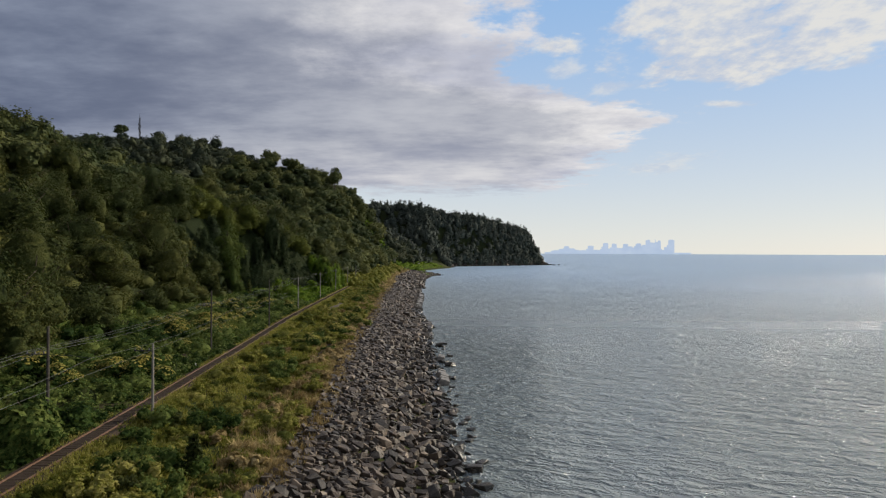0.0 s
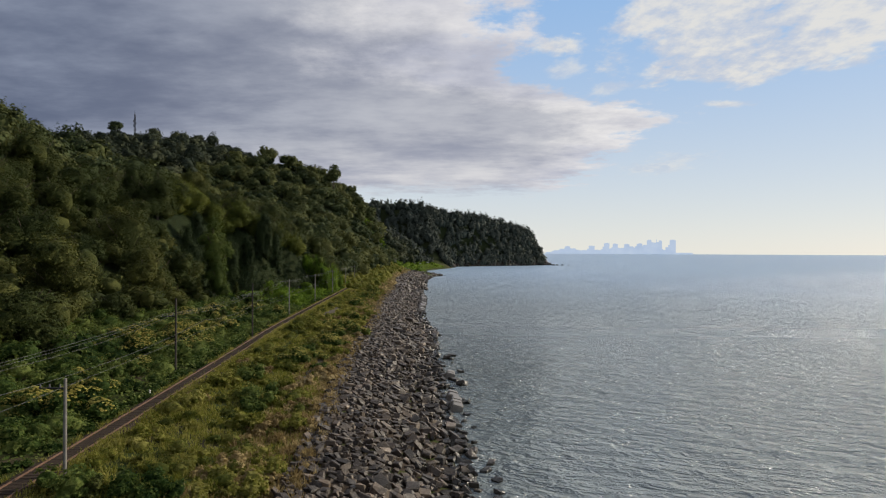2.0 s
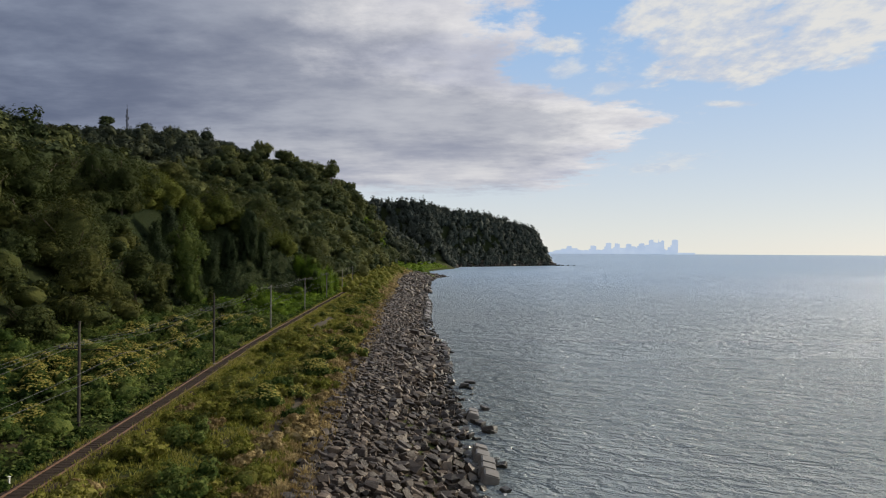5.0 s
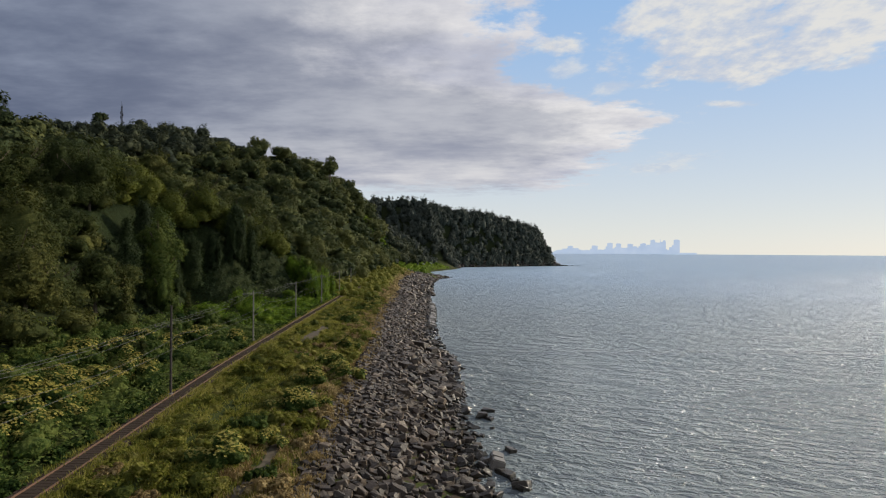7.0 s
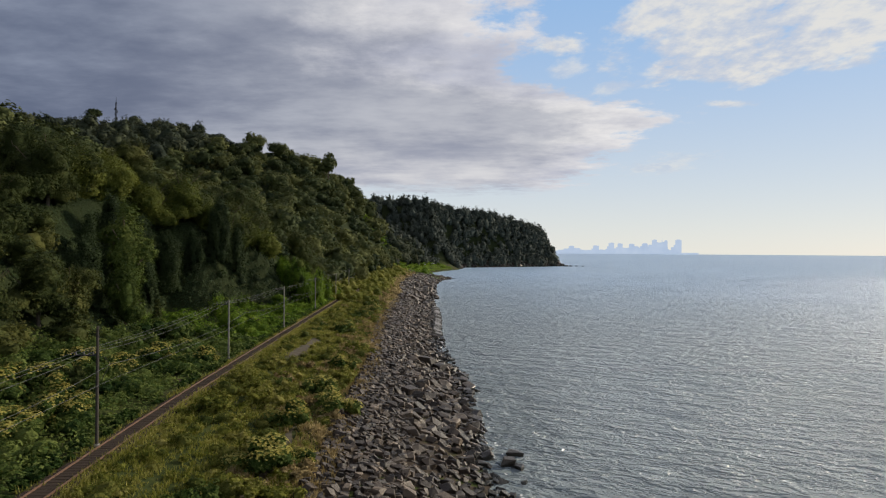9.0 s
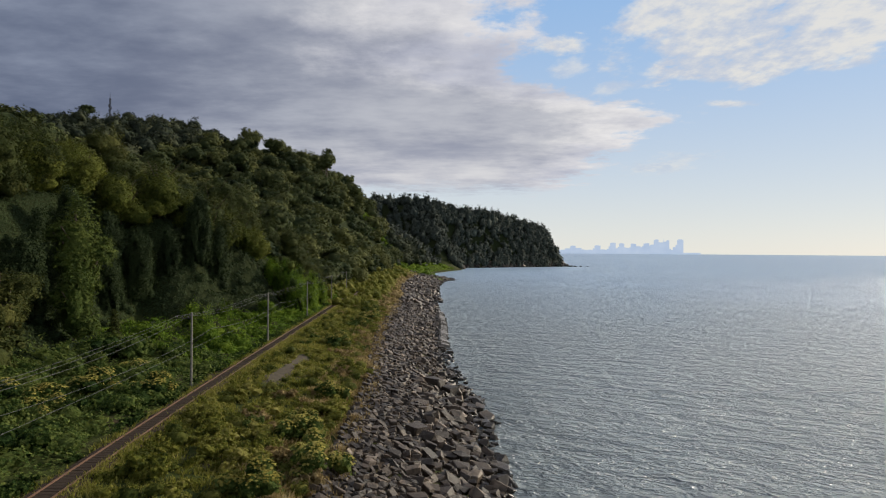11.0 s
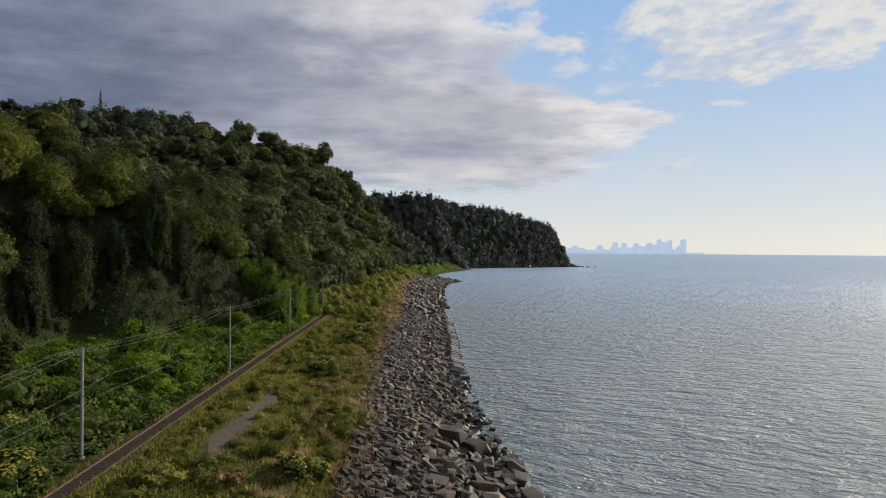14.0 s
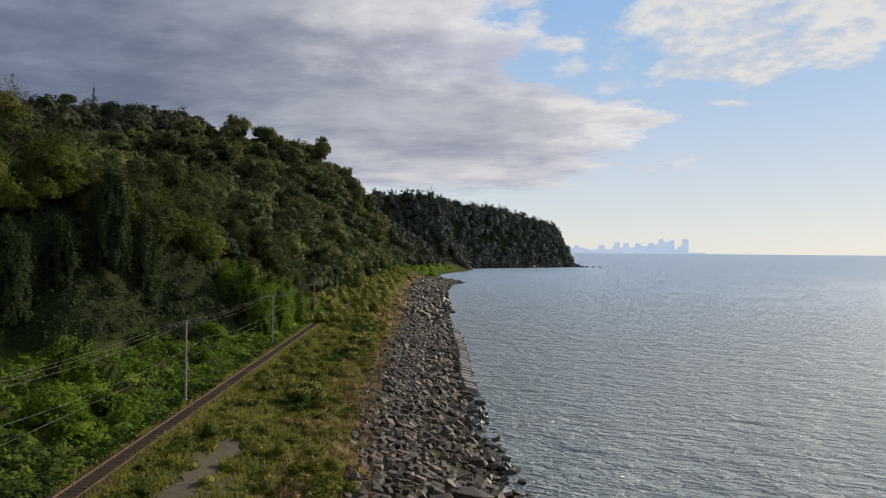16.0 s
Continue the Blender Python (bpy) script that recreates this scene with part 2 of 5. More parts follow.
M_ROCK, M_EARTH, M_SEA, M_HAZE = rock_material(), ground_material(), water_material(), haze_material()
M_LEAF = leaf_material("forest_leaves", (0.022, 0.033, 0.009), (0.043, 0.055, 0.015), (0.099, 0.101, 0.026), 0.03, 0.22, 0.28, 0.7, 3.2)
M_FAR = leaf_material("far_forest_leaves", (0.027, 0.041, 0.019), (0.054, 0.070, 0.026), (0.119, 0.125, 0.040), 0.025, 0.22, 0.2, 0.5)
M_RIDGE = leaf_material("ridge_leaves", (0.023, 0.032, 0.022), (0.040, 0.051, 0.032), (0.077, 0.083, 0.041), 0.02, 0.2, 0.2, 0.5)
M_VINE = leaf_material("vine_leaves", (0.024, 0.052, 0.007), (0.106, 0.178, 0.016), (0.201, 0.275, 0.031), 0.06, 0.42)
# blue-grey haze of the distance is put into the headland's leaf colour
M_HAZY_PINE = leaf_material("headland_leaves", (0.043, 0.055, 0.048), (0.061, 0.074, 0.061), (0.086, 0.097, 0.074), 0.02, 0.12, 0.1, 0.25)
M_CREEPER = leaf_material("creeper_leaves", (0.024, 0.043, 0.010), (0.056, 0.082, 0.017), (0.126, 0.149, 0.031), 0.05, 0.25, 0.3, 0.8, 3.2)
# the steep bank's deep shade is put into this dark leaf colour
M_SHADED_IVY = leaf_material("ivy_leaves", (0.016, 0.025, 0.010), (0.026, 0.040, 0.016), (0.046, 0.064, 0.022), 0.05, 0.2, 0.3, 0.6)
M_BUSH = leaf_material("bush_leaves", (0.017, 0.039, 0.009), (0.055, 0.090, 0.019), (0.158, 0.192, 0.048), 0.09, 0.42)
M_GRASS = leaf_material("grass_blades", (0.057, 0.074, 0.013), (0.176, 0.180, 0.028), (0.332, 0.301, 0.090), 0.09, 0.42)
M_BARK = plain("bark", (0.06, 0.045, 0.032), (0.15, 0.12, 0.09), 3, 0.9)
M_RAIL = plain("rusty_rail", (0.095, 0.050, 0.032), (0.191, 0.110, 0.072), 4, 0.5, 0.2)
M_SLEEPER = plain("sleeper_wood", (0.023, 0.015, 0.012), (0.050, 0.035, 0.026), 3, 0.9)
M_BALLAST = plain("ballast", (0.018, 0.013, 0.009), (0.055, 0.04, 0.028), 3.5, 0.95, 0, 0.8, 0.08)
M_POLE = plain("weathered_pole", (0.13, 0.12, 0.105), (0.24, 0.225, 0.20), 2.5, 0.85)
M_WIRE = plain("wire", (0.09, 0.09, 0.09), (0.15, 0.15, 0.15), 3, 0.6, 0.0)
M_STEEL = plain("mast_steel", (0.025, 0.025, 0.028), (0.05, 0.05, 0.053), 1, 0.7, 0.0)


# ---- mesh helpers ----
def mesh_np(name, verts, tris=None, quads=None, mat=None, soft=False):
    """A mesh from arrays of corners, triangles and quads."""
    me = bpy.data.meshes.new(name)
    verts = np.asarray(verts, np.float32).reshape(-1, 3)
    tris = np.zeros((0, 3), np.int32) if tris is None else np.asarray(tris, np.int32)
    quads = np.zeros((0, 4), np.int32) if quads is None else np.asarray(quads, np.int32)
    loops = np.concatenate([tris.ravel(), quads.ravel()])
    counts = np.concatenate([np.full(len(tris), 3), np.full(len(quads), 4)])
    me.vertices.add(len(verts))
    me.vertices.foreach_set("co", verts.ravel())
    me.loops.add(len(loops))
    me.loops.foreach_set("vertex_index", loops)
    me.polygons.add(len(counts))
    me.polygons.foreach_set("loop_start", np.concatenate([[0], np.cumsum(counts)[:-1]]).astype(np.int32))
    me.polygons.foreach_set("use_smooth", np.concatenate([np.full(len(tris), soft), np.zeros(len(quads), bool)]))
    me.update(calc_edges=True)
    if mat:
        me.materials.append(mat)
    if mat is not None and mat.name in SPRAYS and len(quads):
        me.materials.append(SPRAYS[mat.name])
        me.polygons.foreach_set("material_index", np.repeat((0, 1), (len(tris), len(quads))).astype(np.int32))
    return me


def from_bm(name, bm, mat):
    me = bpy.data.meshes.new(name)
    bm.to_mesh(me)
    bm.free()
    me.materials.append(mat)
    return me


def part(name, data, parent, label=""):
    ob = new(name, data)
    ob.parent = parent
    return tagged(ob, label) if label else ob


def tube(points, radii, sides=8):
    """Corners and quads of a tapering round bar along points."""
    pts = np.asarray(points, float)
    way = np.gradient(pts, axis=0)
    way /= np.linalg.norm(way, axis=1)[:, None]
    ref = np.where(np.abs(way[:, 2:3]) > 0.9, [[1.0, 0, 0]], [[0, 0, 1.0]])
    a = np.cross(way, ref)
    a /= np.linalg.norm(a, axis=1)[:, None]
    b = np.cross(way, a)
    ang = np.arange(sides) * 2 * np.pi / sides
    ring = a[:, None] * np.cos(ang)[None, :, None] + b[:, None] * np.sin(ang)[None, :, None]
    V = (pts[:, None] + ring * np.asarray(radii, float).reshape(-1, 1, 1)).reshape(-1, 3)
    n, k = len(pts), np.arange(sides)
    Q = np.concatenate([np.stack([i * sides + k, i * sides + (k + 1) % sides, (i + 1) * sides + (k + 1) % sides, (i + 1) * sides + k], 1) for i in range(n - 1)])
    last = np.stack([(n - 1) * sides + k[1:-1] * 0, (n - 1) * sides + k[1:-1], (n - 1) * sides + k[2:]], 1)
    return V, Q, last


def tubes_mesh(name, runs, mat, sides=6):
    Vs, Qs, Ts, at = [], [], [], 0
    for pts, radii in runs:
        V, Q, T = tube(pts, radii, sides)
        Vs.append(V), Qs.append(Q + at), Ts.append(T + at)
        at += len(V)
    return mesh_np(name, np.concatenate(Vs), np.concatenate(Ts), np.concatenate(Qs), mat)


def box(cx, cy, cz, sx, sy, sz):
    s = np.array([[x, y, z] for x in (-0.5, 0.5) for y in (-0.5, 0.5) for z in (-0.5, 0.5)])
    V = s * (sx, sy, sz) + (cx, cy, cz)
    Q = np.array([[0, 1, 3, 2], [4, 6, 7, 5], [0, 4, 5, 1], [2, 3, 7, 6], [0, 2, 6, 4], [1, 5, 7, 3]])
    return V, Q


def joined(name, pieces, mat):
    Vs, Qs, at = [], [], 0
    for V, Q in pieces:
        Vs.append(V), Qs.append(Q + at)
        at += len(V)
    return mesh_np(name, np.concatenate(Vs), None, np.concatenate(Qs), mat)


PHI = (1 + 5**0.5) / 2
ICO_V = np.array([(-1, PHI, 0), (1, PHI, 0), (-1, -PHI, 0), (1, -PHI, 0), (0, -1, PHI), (0, 1, PHI), (0, -1, -PHI), (0, 1, -PHI), (PHI, 0, -1), (PHI, 0, 1), (-PHI, 0, -1), (-PHI, 0, 1)]) / (1 + PHI**2) ** 0.5
ICO_F = np.array([(0, 11, 5), (0, 5, 1), (0, 1, 7), (0, 7, 10), (0, 10, 11), (1, 5, 9), (5, 11, 4), (11, 10, 2), (10, 7, 6), (7, 1, 8), (3, 9, 4), (3, 4, 2), (3, 2, 6), (3, 6, 8), (3, 8, 9), (4, 9, 5), (2, 4, 11), (6, 2, 10), (8, 6, 7), (9, 8, 1)])


def ball():
    bm = bmesh.new()
    bmesh.ops.create_icosphere(bm, subdivisions=2, radius=1.0)
    V, F = np.array([v.co[:] for v in bm.verts]), np.array([[v.index for v in f.verts] for f in bm.faces])
    bm.free()
    return V, F


BALL_V, BALL_F = ball()


def ball_of(n):
    bm = bmesh.new()
    bmesh.ops.create_icosphere(bm, subdivisions=n, radius=1.0)
    V, F = np.array([v.co[:] for v in bm.verts]), np.array([[v.index for v in f.verts] for f in bm.faces])
    bm.free()
    return V, F


LOBES = {n: ball_of(n) for n in (1, 2, 3)}


def lobes(centres, radii, level, per, size, rng, squash=0.85, jitter=1.0, off=0.22):
    """Billowing lobes of foliage: uneven rounded bodies with leaves standing off them."""
    centres, radii = np.asarray(centres, float), np.asarray(radii, float)
    BV, BF = LOBES[level]
    k = len(centres)
    ph, fr = rng.uniform(0, 6.28, (k, 1, 4)), rng.normal(size=(k, 4, 3)) * 2.6
    wob = np.sin(np.einsum("vc,kjc->kvj", BV, fr) + ph)
    fr2 = rng.normal(size=(k, 4, 3)) * 6.0
    wob2 = np.abs(np.sin(np.einsum("vc,kjc->kvj", BV, fr2) + ph))
    h = 0.78 + 0.07 * wob.sum(2) + 0.045 * (wob2.sum(2) - 2.5) + rng.normal(size=(k, len(BV))) * 0.03
    cv = BV[None] * (0.88 * h * radii[:, None])[..., None] * (1, 1, squash) + centres[:, None]
    pick = rng.integers(len(BV), size=(k, per))
    d = BV[pick] + rng.normal(size=(k, per, 3)) * 0.12
    hp = np.take_along_axis(h, pick, 1)
    r = radii[:, None] * hp * (1 + np.abs(rng.normal(size=(k, per))) * off)
    pos = centres[:, None] + d * r[..., None] * (1, 1, squash)
    nrm = d + rng.normal(size=d.shape) * jitter + (0, 0, 0.3)
    s = size * rng.uniform(0.5, 1.4, k * per)
    V, Q = leaf_quads(pos.reshape(-1, 3), nrm.reshape(-1, 3), s, s * rng.uniform(0.4, 0.75, k * per), rng)
    T = (BF[None] + len(BV) * np.arange(k)[:, None, None]).reshape(-1, 3) + len(V)
    return np.concatenate([V, cv.reshape(-1, 3)]), T, Q


def leaf_quads(pos, normal, length, width, rng):
    """Rhombic leaves at pos, facing normal."""
    n = normal / np.linalg.norm(normal, axis=1)[:, None]
    t = np.cross(n, rng.normal(size=pos.shape))
    t /= np.linalg.norm(t, axis=1)[:, None] + 1e-9
    b = np.cross(n, t)
    L, W = length[:, None], width[:, None]
    V = np.stack([pos - t * L, pos + b * W, pos + t * L, pos - b * W], 1).reshape(-1, 3)
    return V, np.arange(len(V)).reshape(-1, 4)


def billows(centres, radii, level, sprigs, per, size, rng, boughs=18, jitter=0.3, deep=0.4, loose=0.11):
    """Rounded crowns whose boughs bulge out of them, set all over with sprigs of leaves."""
    centres, radii = np.asarray(centres, float), np.asarray(radii, float)
    BV, BF = LOBES[level]
    out_v, out_p, out_n = [], [], []
    for i in range(0, len(centres), 40):
        c, r = centres[i:i + 40], radii[i:i + 40]
        k = len(c)
        d = rng.normal(size=(k, boughs, 3))
        d /= np.linalg.norm(d, axis=2)[..., None]
        d[d[..., 2] < -0.35] *= (1, 1, -1)
        wide, swell = rng.uniform(0.4, 0.8, (k, 1, boughs)), rng.uniform(0.5, 1.1, (k, 1, boughs))

        def bulge(way):
            turn = np.arccos(np.clip(np.einsum("kvc,knc->kvn", way, d), -1, 1))
            return 1 - deep + deep * (np.sqrt(np.clip(1 - (turn / wide) ** 2, 0, 1)) * swell).max(2)

        h = bulge(np.broadcast_to(BV, (k, *BV.shape))) * 0.72 + rng.normal(size=(k, len(BV))) * 0.05
        out_v.append(BV[None] * h[..., None] * r[:, None] + c[:, None])
        way = rng.normal(size=(k, sprigs, 3))
        way /= np.linalg.norm(way, axis=2)[..., None]
        way[way[..., 2] < -0.5] *= (1, 1, -1)
        reach = bulge(way) * rng.uniform(0.88, 1.06, (k, sprigs))
        tuft = rng.uniform(0.7, 1.3, (k, sprigs, 1, 1)) * loose
        tip = rng.normal(size=(k, sprigs, per, 3)) * tuft
        lay = way[:, :, None] * 0.42 + tip
        at = (way * reach[..., None])[:, :, None] + tip * (1, 1, 0.8)
        out_p.append((c[:, None, None] + at * r[:, None, None]).reshape(-1, 3))
        out_n.append((lay / np.linalg.norm(lay, axis=3)[..., None] + rng.normal(size=lay.shape) * jitter + (0, 0, 0.2)).reshape(-1, 3))
    pos, nrm = np.concatenate(out_p), np.concatenate(out_n)
    s = size * rng.uniform(0.5, 1.35, len(pos))
    V, Q = leaf_quads(pos, nrm, s, s * rng.uniform(0.45, 0.8, len(pos)), rng)
    T = (BF[None] + len(BV) * np.arange(len(centres))[:, None, None]).reshape(-1, 3) + len(V)
    return np.concatenate([V, np.concatenate(out_v).reshape(-1, 3)]), T, Q


def leafy(centres, radii, per, size, rng, core=0.88, spread=0.24, squash=0.85, round_core=False):
    """Clumps of leaves round small cores: corners, triangles and quads."""
    centres, radii = np.asarray(centres, float), np.asarray(radii, float)
    k = len(centres)
    d = rng.normal(size=(k, per, 3))
    d /= np.linalg.norm(d, axis=2)[..., None]
    low = d[..., 2] < -0.25
    d[low] *= (1, 1, -1)
    r = radii[:, None] * (1 + rng.normal(size=(k, per)) * spread * 0.5)
    pos = centres[:, None] + d * r[..., None] * (1, 1, squash)
    nrm = d + rng.normal(size=d.shape) * 0.45 + (0, 0, 0.25)
    s = size * rng.uniform(0.6, 1.35, k * per)
    V, Q = leaf_quads(pos.reshape(-1, 3), nrm.reshape(-1, 3), s, s * rng.uniform(0.45, 0.8, k * per), rng)
    BV, BF = (BALL_V, BALL_F) if round_core else (ICO_V, ICO_F)
    cv = BV[None] * (radii[:, None, None] * core * rng.uniform(0.8, 1.14, (k, len(BV), 1))) * (1, 1, squash) + centres[:, None]
    T = (BF[None] + len(BV) * np.arange(k)[:, None, None]).reshape(-1, 3) + len(V)
    return np.concatenate([V, cv.reshape(-1, 3)]), T, Q


# ---- plan: lines along the shore, as x for a given y ----
def line(y, ys, xs):
    return np.interp(y, ys, xs)


def shore_x(y):
    return line(y, (-200, 30, 59, 72, 87, 105, 135, 160, 190, 205, 234, 260, 295, 370, 511, 556, 585, 600, 640, 720, 780, 822, 870, 895, 950, 1017, 1030, 1100, 1600),
                (12, 5, 2.9, 1.5, 0.5, -0.9, -2.2, -3.7, -5.5, -7.2, -9.8, -11, -11.4, -14.1, -15.3, -12.3, -3, -14, -25, -22, -6, 8, 6, 3, 77, 167, 160, 0, -150))


def inner_x(y):
    return line(y, (-200, 30, 47, 70, 96, 132, 160, 190, 210, 237, 281, 342, 443, 504, 556, 600, 2000),
                (-8, -13.5, -14, -14.3, -16.4, -19.4, -20.5, -21.3, -23, -25.5, -27, -28, -34, -34, -31, -40, -60))


def track_x(y):
    return line(y, (-200, 0, 50, 75, 92, 110, 126, 152, 173, 209, 242, 265, 290, 340, 420, 560, 700, 800, 900, 1000, 1100, 1600),
                (-24, -29, -31.7, -33.1, -34.5, -35.6, -36.9, -39.0, -40.0, -41.6, -43.0, -43.9, -45.0, -46.6, -48, -45, -42, -32, -20, 30, 40, -200))


HILL_U = (0, 10, 20, 28, 35, 42, 50, 80, 120, 180, 290, 420, 700)
HILL_Y = (0, 150, 195, 212, 236, 250, 266, 300, 420, 600, 800, 1000)
HILL = np.array([
    (6.3, 6.5, 8, 11.5, 15, 20, 25, 42, 54, 68, 88, 110, 130),
    (6.3, 6.5, 8, 11.5, 15, 20, 25, 42, 55, 70, 90, 112, 138),
    (6.3, 6.5, 7.2, 8.5, 15, 22, 28, 42, 57, 73, 92, 115, 142),
    (6.3, 6.5, 7, 7.5, 9, 20, 33, 41, 58, 75, 93, 117, 145),
    (6.3, 6.5, 7, 7.3, 8, 22, 35, 41, 58, 76, 94, 118, 146),
    (6.3, 6.5, 8, 22, 31, 34, 36, 42, 58, 76, 94, 118, 145),
    (6.3, 7, 21, 27, 31, 34, 36, 43, 57, 75, 94, 117, 143),
    (6.3, 8, 18, 24, 28, 32, 36, 44, 57, 74, 93, 116, 140),
    (6.3, 7, 13, 21, 27, 32, 35, 43, 51, 65, 88, 110, 128),
    (6.3, 9, 21, 36, 49, 60, 70, 85, 96, 108, 110, 116, 128),
    (6.3, 12, 30, 44, 55, 63, 70, 83, 100, 124, 157, 148, 145),
    (6.3, 12, 28, 37, 45, 50, 55, 70, 85, 100, 130, 142, 146)], float)


def wall_u(y):
    """How far from the track the steep ivy-clad face begins."""
    return np.interp(y, (180, 195, 212, 236, 243, 251, 264, 290, 345), (24, 28, 34, 36, 31, 21, 11, 8, 12))


def smooth(v):
    v = np.clip(v, 0, 1)
    return v * v * (3 - 2 * v)


def hill(u, y):
    rows = np.stack([np.interp(u, HILL_U, r) for r in HILL])
    f = np.interp(y, HILL_Y, np.arange(len(HILL_Y)))
    i = np.clip(f.astype(int), 0, len(HILL_Y) - 2)
    w = f - i
    n = np.arange(len(u))
    return rows[i, n] * (1 - w) + rows[i + 1, n] * w


def waves(x, y, scale, seed):
    """Cheap smooth unevenness between about -1 and 1."""
    rng = np.random.default_rng(seed)
    total = np.zeros_like(x)
    for k in range(5):
        a, f, p = rng.uniform(0, 6.28), rng.uniform(0.6, 1.7) / scale, rng.uniform(0, 6.28)
        total += np.sin((x * np.cos(a) + y * np.sin(a)) * f * 6.28 + p)
    return total / 3.2


def ground_z(x, y):
    x, y = np.broadcast_arrays(np.asarray(x, float), np.asarray(y, float))
    shape = x.shape
    x, y = x.ravel(), y.ravel()
    s, inn, tr = shore_x(y), inner_x(y), track_x(y)
    ds, width = s - x, np.maximum(s - inn, 4)
    sea = np.maximum(ds * 0.45, -8) - 0.15
    rocks = 4.4 * smooth(ds / (0.95 * width)) ** 0.8 - 0.15
    f = np.clip((inn - x) / np.maximum(inn - tr - 2.4, 1), 0, 1)
    strip = 4.25 + 1.7 * smooth(f) + 0.25 * waves(x, y, 9, 3) * np.minimum(f * 4, 1) * np.minimum((1 - f) * 4, 1)
    u = tr - x
    land = hill(np.maximum(u, 0), y) + (waves(x, y, 70, 5) * 6 + waves(x, y, 26, 6) * 2.2) * np.clip((u - 30) / 60, 0, 1)
    bumps = np.clip((u - 3) / 4, 0, 1) * np.clip((32 - u) / 8, 0, 1)
    land += bumps * (1.0 + 0.5 * np.clip((y - 185) / 15, 0, 1)) * (1.0 * np.maximum(waves(x, y, 7, 8), -0.3) + 0.75 * waves(x, y, 2.6, 9))
    z = np.where(ds < 0, sea, np.where(x > inn, rocks, np.where(x > tr, strip, land)))
    bed = np.clip((2.6 - np.abs(u)) / 0.8, 0, 1)
    z = z * (1 - bed) + 6.2 * bed
    head = y > 640
    far = np.minimum(smooth(ds / 32) * 1.0, 1) * np.interp(x, (-400, -50, -10, 40, 80, 120, 150, 170), (104, 80, 68, 64, 57, 49, 44, 38))
    k = np.clip((y - 640) / 120, 0, 1)
    bay = np.where(ds > 0, np.maximum(far * np.clip((y - 820) / 80, 0, 1), np.minimum(ds * 0.5, np.maximum(land, 1))), sea)
    z = np.where(head, z * (1 - k) + bay * k, z)
    return z.reshape(shape)


# ---- ground and sea ----
def sheet(name, xs, ys, zfun, mat):
    X, Y = np.meshgrid(xs, ys)
    V = np.stack([X, Y, zfun(X, Y)], -1).reshape(-1, 3)
    nx, ny = len(xs), len(ys)
    i = (np.arange(ny - 1)[:, None] * nx + np.arange(nx - 1)[None]).ravel()
    me = mesh_np(name, V, None, np.stack([i, i + 1, i + nx + 1, i + nx], 1), mat)
    me.polygons.foreach_set("use_smooth", np.ones(len(me.polygons), bool))
    return me


xs = np.concatenate([np.linspace(-9000, -900, 12), np.arange(-860, -130, 14), np.arange(-128, -104, 4), np.arange(-101, 8, 1.0), np.arange(10, 210, 8), np.linspace(230, 9000, 10)])
ys = np.concatenate([np.linspace(-900, -20, 16), np.arange(0, 320, 1.6), np.arange(322, 640, 6), np.arange(645, 1200, 10), np.linspace(1230, 9000, 14)])
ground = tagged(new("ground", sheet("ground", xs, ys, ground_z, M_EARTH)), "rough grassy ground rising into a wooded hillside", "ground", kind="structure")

SPAN = np.array([-9000.0, -3000, -1000, -300, 0, 300, 600, 1000, 3000, 9000])
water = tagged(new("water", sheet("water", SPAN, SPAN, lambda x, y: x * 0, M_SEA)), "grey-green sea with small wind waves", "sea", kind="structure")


# ---- trees ----
def heads(n, height, spread, bottom, rng):
    """The rounded heads that make up one crown: centres and half-axes."""
    mid, half = height * (0.5 + bottom / 2), height * (0.5 - bottom / 2)
    c, r = [(0.0, 0.0, mid)], [(spread * 0.8, spread * 0.8, half)]
    a0 = rng.uniform(0, 6.28)
    for i in range(n - 1):
        a, q = a0 + i * 2.4 + rng.uniform(-0.4, 0.4), rng.uniform(0.5, 0.68) * spread
        f = rng.uniform(0.25, 0.72)
        c.append((math.cos(a) * spread * 0.46, math.sin(a) * spread * 0.46, bottom * height + f * 2 * half))
        r.append((q, q, min(q * rng.uniform(0.8, 1.1), half)))
    return np.array(c), np.array(r)


def tree_crown(seed, height, spread, per, size, bottom=0.25, count=4):
    rng = np.random.default_rng(seed)
    c, r = heads(count, height, spread, bottom, rng)
    return billows(c, r, 2, per // 18, 18, size, rng)


def tree_trunk(seed, height, spread):
    rng = np.random.default_rng(seed + 50)
    lean = rng.normal(size=2) * 0.04 * height
    zs = np.linspace(-0.6, height * 0.85, 6)
    pts = np.stack([lean[0] * (zs / height) ** 2, lean[1] * (zs / height) ** 2, zs], 1)
    runs = [(pts, np.linspace(0.028, 0.006, 6) * height)]
    for k in range(6):
        z0 = height * rng.uniform(0.3, 0.65)
        a = rng.uniform(0, 6.28)
        out = spread * rng.uniform(0.5, 0.85)
        s = np.linspace(0, 1, 4)
        limb = np.stack([np.cos(a) * out * s, np.sin(a) * out * s, z0 + out * (0.7 * s + 0.25 * s * s)], 1)
        runs.append((limb, np.linspace(0.011, 0.003, 4) * height))
    return tubes_mesh("trunk", runs, M_BARK)


def make_tree(seed, height, spread, per, size, label, bottom=0.25, mat=None, count=4):
    root = tagged(new("tree"), label, "tree", "trees on the hillside")
    part("trunk", tree_trunk(seed, height, spread), root)
    part("crown", mesh_np("crown", *tree_crown(seed, height, spread, per, size, bottom, count), mat or M_LEAF, True), root)
    return root


